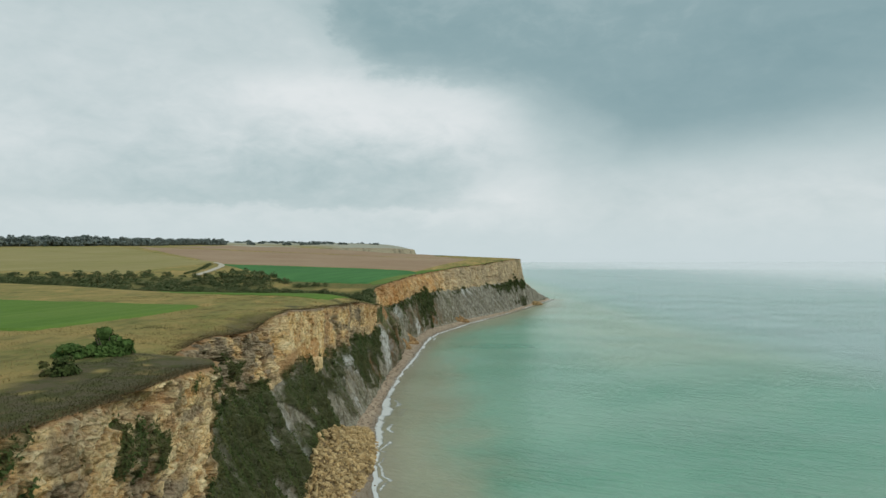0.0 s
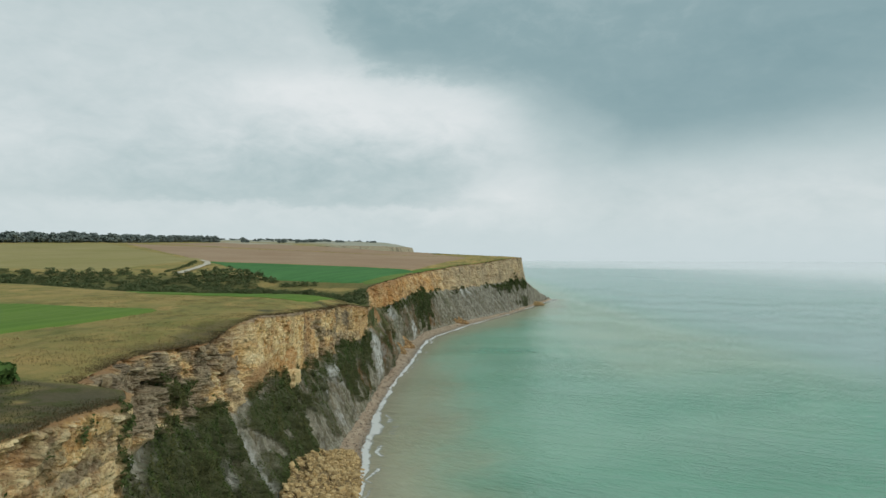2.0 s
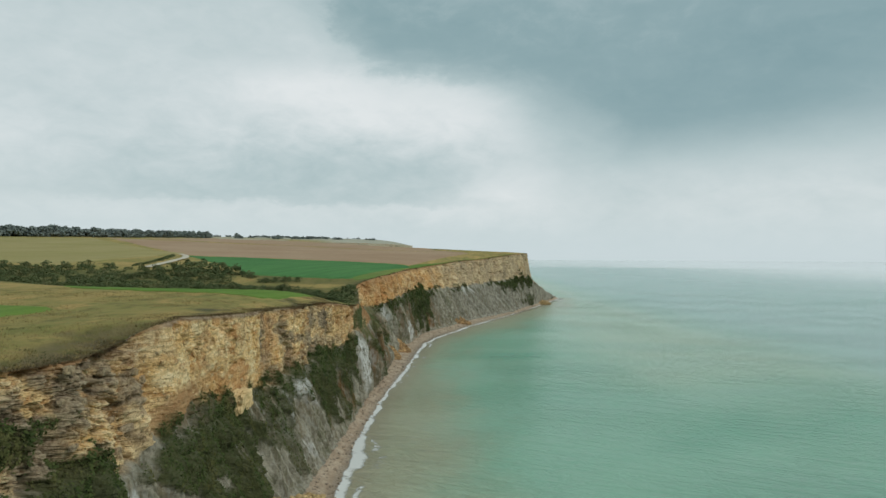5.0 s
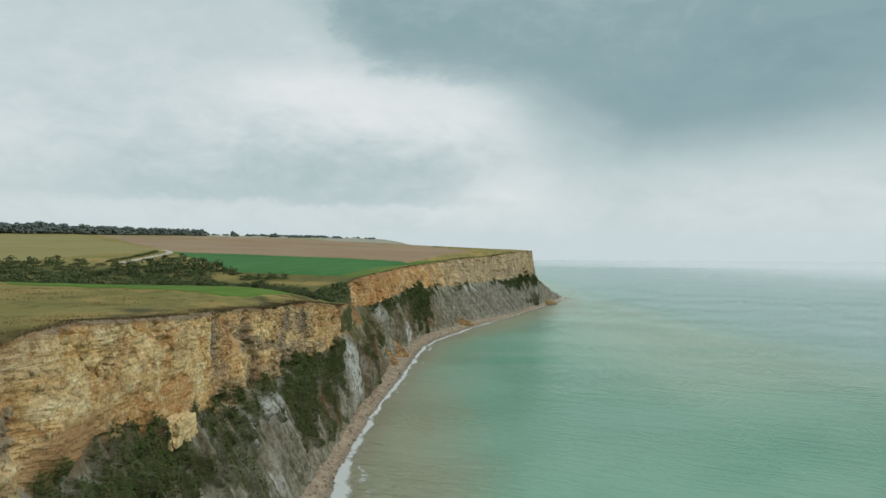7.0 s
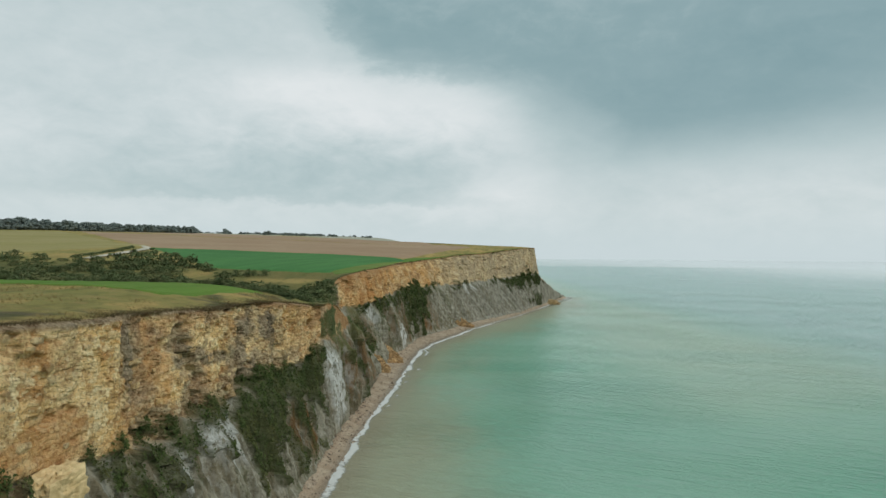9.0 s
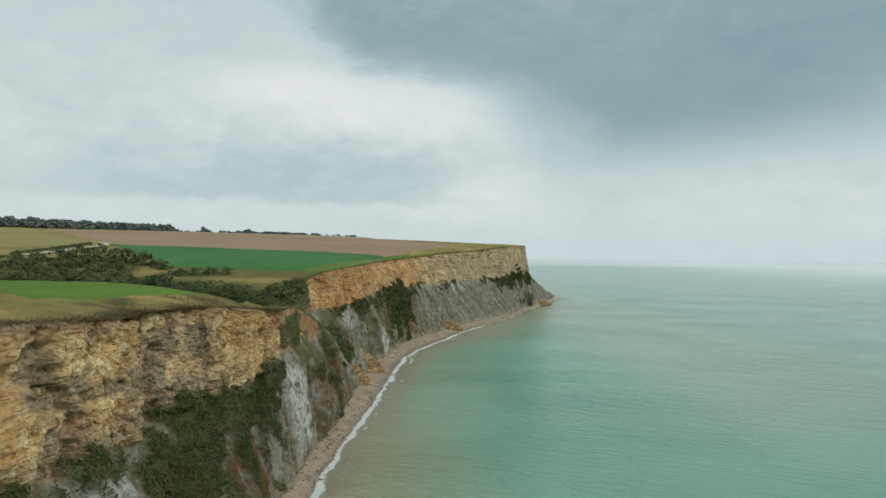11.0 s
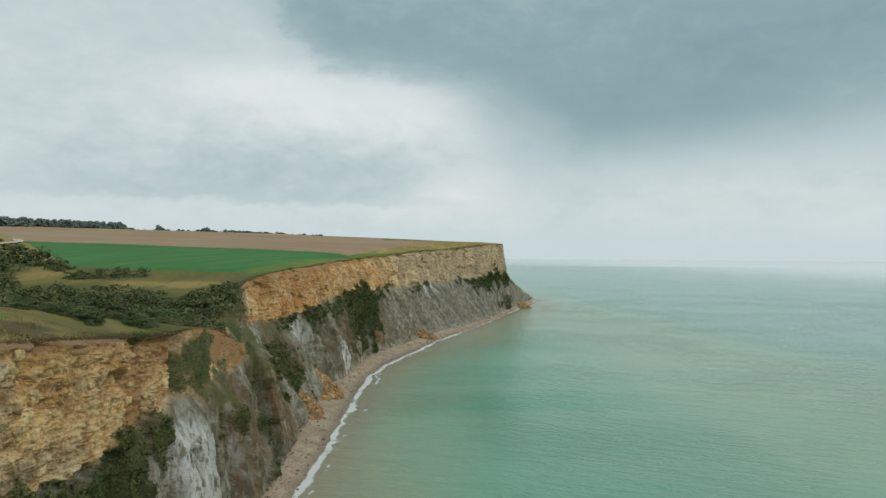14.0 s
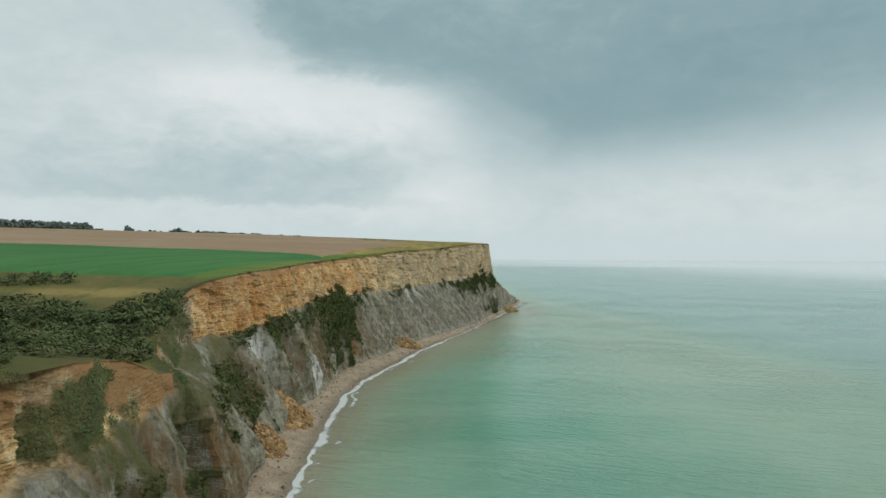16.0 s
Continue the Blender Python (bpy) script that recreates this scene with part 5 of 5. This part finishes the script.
def build_grass():
    r = np.random.default_rng(12)
    n = 38000
    y = np.concatenate([r.uniform(33, 238, n), r.uniform(305, 575, n // 2)])
    o = np.abs(r.normal(0, 0.9, len(y))) - 0.12
    keep = vnoise(y * 0.35, 0.5, 0, 98) > -0.55
    y, o = y[keep], o[keep]
    x = lip_x(y) - o
    z = ground_z(x, y) - 0.1
    blades(r, x, y, z, r.uniform(0.07, 0.24, len(y)), M_BROWN, "edge_grass", "dark brown dead grass fringing the cliff edge")
    n = 60000
    y = r.uniform(34, 222, n)
    o = 60 * r.uniform(0, 1, n) ** 1.7 + 0.3
    keep = (vnoise(y * 0.16, o * 0.16, 0, 99) + 0.4 * vnoise(y * 0.6, o * 0.6, 0, 100) > -0.1) & ((y > 86) | (o > 13))
    y, o = y[keep], o[keep]
    x = lip_x(y) - o
    z = ground_z(x, y) - 0.05
    blades(r, x, y, z, r.uniform(0.10, 0.28, len(y)), M_DRY, "dry_grass", "tufts of dry straw-coloured grass on the plateau")
    n = 34000
    y = r.uniform(34, 134, n)
    o = 13 * r.uniform(0, 1, n) ** 1.3 + 0.3
    keep = (vnoise(y * 0.13, o * 0.22, 0, 31) > -0.1) & ((y < 83) | (vnoise(y * 0.2, o * 0.3, 0, 101) > 0.2))
    y, o = y[keep], o[keep]
    x = lip_x(y) - o
    z = ground_z(x, y) - 0.05
    blades(r, x, y, z, r.uniform(0.06, 0.20, len(y)), M_HEATH, "rough_scrub", "low dark scrub behind the cliff edge")


build_cliff_scrub()
build_grass()

# ---------------------------------------------------------------- fallen rock
def rocks(r, centers, sizes, squash=0.75):
    """Angular boulders, 24 faces each."""
    base = np.array([(x, y, z) for x in (-1, 1) for y in (-1, 1) for z in (-1, 1)], float) * 0.72
    extra = np.array([(1, 0, 0), (-1, 0, 0), (0, 1, 0), (0, -1, 0), (0, 0, 1), (0, 0, -1)], float)
    b = np.concatenate([base, extra])
    sides = {8: (4, 5, 7, 6), 9: (0, 2, 3, 1), 10: (2, 6, 7, 3), 11: (0, 1, 5, 4), 12: (1, 3, 7, 5), 13: (0, 4, 6, 2)}
    f = np.array([(q[i], q[(i + 1) % 4], top) for top, q in sides.items() for i in range(4)])
    n = len(centers)
    v = b[None] * r.uniform(0.62, 1.2, (n, 14, 1)) * r.uniform(0.6, 1.25, (n, 1, 3))
    a = r.uniform(0, 6.28, n)
    c, s_ = np.cos(a)[:, None], np.sin(a)[:, None]
    tilt = r.normal(0, 0.35, (n, 1))
    x, y, z = v[..., 0], v[..., 1], v[..., 2] * squash
    x, z = x - tilt * z, z + tilt * x
    v = np.stack([c * x - s_ * y, s_ * x + c * y, z], -1) * sizes[:, None, None] + centers[:, None]
    return v.reshape(-1, 3), (f[None] + 14 * np.arange(n)[:, None, None]).reshape(-1, 3)


def heap(name, label, mat, seed, x, y, z, rx, ry, height, count, small, large):
    """A fan of fallen rock: a mound with boulders lying on it."""
    r = np.random.default_rng(seed)
    t = thing(name, label, "rocks", "rockfalls at the foot of the cliff")
    U, A = np.meshgrid(np.linspace(0, 1.15, 24), np.linspace(0, 2 * np.pi, 49), indexing="ij")
    X, Y = rx * (U * np.cos(A) - 0.55 * (1 - U)), ry * U * np.sin(A)
    Z = height * (1 - U ** 1.2) * (1 + 0.25 * fbm(X * 0.5 + seed, Y * 0.5, 0, 3, 110)) + 0.9 * fbm(X * 0.35 + seed, Y * 0.35, 0, 4, 111)
    # darker than its boulders, so the gaps read as shaded
    part("mound", mesh_from("mound", np.stack([X, Y, Z], -1), grid_faces(24, 49), M_BED), t)
    u, a = np.sqrt(r.uniform(0, 1.15, count)), r.uniform(0, 6.28, count)
    cx, cy = rx * (u * np.cos(a) - 0.55 * (1 - u)), ry * u * np.sin(a)
    cz = height * (1 - u ** 1.2) * (1 + 0.25 * fbm(cx * 0.5 + seed, cy * 0.5, 0, 3, 110)) + 0.9 * fbm(cx * 0.35 + seed, cy * 0.35, 0, 4, 111)
    v, f = rocks(r, np.stack([cx, cy, np.maximum(cz, -0.6) + 0.05], -1), small + (large - small) * r.uniform(0, 1, count) ** 3)
    tagged(part("rubble", mesh_from("rubble", v, f, mat, False), t), kind="stuff")
    t.matrix_basis = pose(x, y, z)
    return t


heap("rockfall", "fan of pale yellow limestone boulders on the shore", M_ROCK, 1, -21.4, 137.0, -5.0, 6.8, 27, 5.8, 8500, 0.09, 0.60)
heap("rockfall", "orange scree spilling from the gully onto the beach", M_ORANGE, 2, -17.0, 325, -5.0, 5.0, 9, 5.8, 2600, 0.2, 0.75)
heap("rockfall", "small tongue of orange scree below the gully", M_ORANGE, 6, -17.4, 304, -5.0, 3.2, 6, 5.2, 1200, 0.12, 0.5)
heap("rockfall", "fan of orange scree at the foot of the marl", M_ORANGE, 3, 10.8, 431.8, -4.9, 6, 7, 4.4, 1000, 0.2, 0.8)
heap("rockfall", "pale fallen stones below the headland", M_ROCK, 4, 81.7, 596.5, -4.9, 6, 14, 2.5, 500, 0.25, 1.0)


def slab(name, label, seed, x, y, z, sx, sy, sz):
    r = np.random.default_rng(seed)
    U, A = np.meshgrid(np.linspace(0, 1, 30), np.linspace(0, 2 * np.pi, 57), indexing="ij")
    th = U * np.pi
    d = np.stack([np.sin(th) * np.cos(A), np.sin(th) * np.sin(A), np.cos(th)], -1)
    k = 1 / np.maximum(np.abs(d).max(-1), 0.6)
    n = 0.10 * np.round(3 * fbm(d[..., 0] * 2 + seed, d[..., 1] * 2, d[..., 2] * 3, 3, 120)) + 0.07 * fbm(d[..., 0] * 6, d[..., 1] * 6, d[..., 2] * 6, 3, 121)
    P = d * (k * (1 + n))[..., None] * np.array([sx, sy, sz]) * 0.72
    t = tagged(new(name, mesh_from(name, P, grid_faces(30, 57), M_FRESH, False)), label, "rock")
    t.matrix_basis = pose(x, y, z, 0, 8, 0)
    return t


slab("limestone_block", "large pale block of fallen limestone lodged below the cliff face", 5, -29.6, 156.2, 11.9, 1.7, 3.8, 2.1)


def build_cobbles():
    r = np.random.default_rng(21)
    n = 6500
    y = 110 + 530 * r.uniform(0, 1, n) ** 1.35
    xb = rail(BASE, y)
    xs = np.maximum(rail(SHORE, y), xb + 1.2)
    w = r.uniform(-0.25, 1.05, n)
    x = xb + (xs - xb) * w
    z = SEA + 1.25 * np.clip(1 - w, 0, 1) ** 0.9 + 0.5 * np.maximum(-w, 0)
    v, f = rocks(r, np.stack([x, y, z], -1), 0.06 + 0.30 * r.uniform(0, 1, n) ** 5)
    return tagged(new("beach_stones", mesh_from("beach_stones", v, f, M_COBBLE, False)), "pale loose stones strewn over the beach", "stones", kind="stuff")


build_cobbles()


def build_face_blocks():
    """Blocks of the limestone that stand proud of the face."""
    r = np.random.default_rng(31)
    boxes = np.array([(x, y, z) for x in (-1, 1) for y in (-1, 1) for z in (-1, 1)], float)
    caps = np.array([(1, 0, 0), (-1, 0, 0), (0, 1, 0), (0, -1, 0), (0, 0, 1), (0, 0, -1)], float)
    sides = {8: (4, 6, 7, 5), 9: (0, 1, 3, 2), 10: (2, 3, 7, 6), 11: (0, 4, 5, 1), 12: (1, 5, 7, 3), 13: (0, 2, 6, 4)}
    f = np.array([(q[i], q[(i + 1) % 4], top) for top, q in sides.items() for i in range(4)])
    shapes = []
    for i in range(20):
        v = np.concatenate([boxes * r.uniform(0.72, 1.0, (8, 3)), caps * r.uniform(0.95, 1.18, (6, 1)) + r.normal(0, 0.08, (6, 3))])
        shapes.append(mesh_from("block", v * 0.5, f, M_CLIFF, False, (("tone", np.full(14, r.uniform(0.3, 0.6))), ("weather_shade", np.full(14, 0.85 if i < 10 else 0.25)))))
    P, W, L = CLIFF_P.reshape(-1, 3), CLIFF_VEG.ravel(), CLIFF_V.ravel()
    ok = (W < 0.25) & (L > 0.06) & (L < 0.95) & (P[:, 1] > 36) & (P[:, 1] < 232)
    k = r.choice(np.flatnonzero(ok), 240, replace=False)
    for i in k:
        x, y, z = P[i]
        w = r.uniform(0.5, 1.0) * (1.5 if y < 132 else 1.0)
        ob = part("block", shapes[r.integers(0, 10) + (0 if 84 < y < 133 or 194 < y < 206 else 10)], cliff)
        ob.matrix_basis = pose(x - 0.08 * w, y, z, r.normal(0, 4), r.normal(0, 5), r.normal(0, 10)) @ Matrix.Diagonal((0.55 * w, 1.3 * w * r.uniform(0.7, 1.3), 0.65 * w * r.uniform(0.7, 1.3), 1))


build_face_blocks()
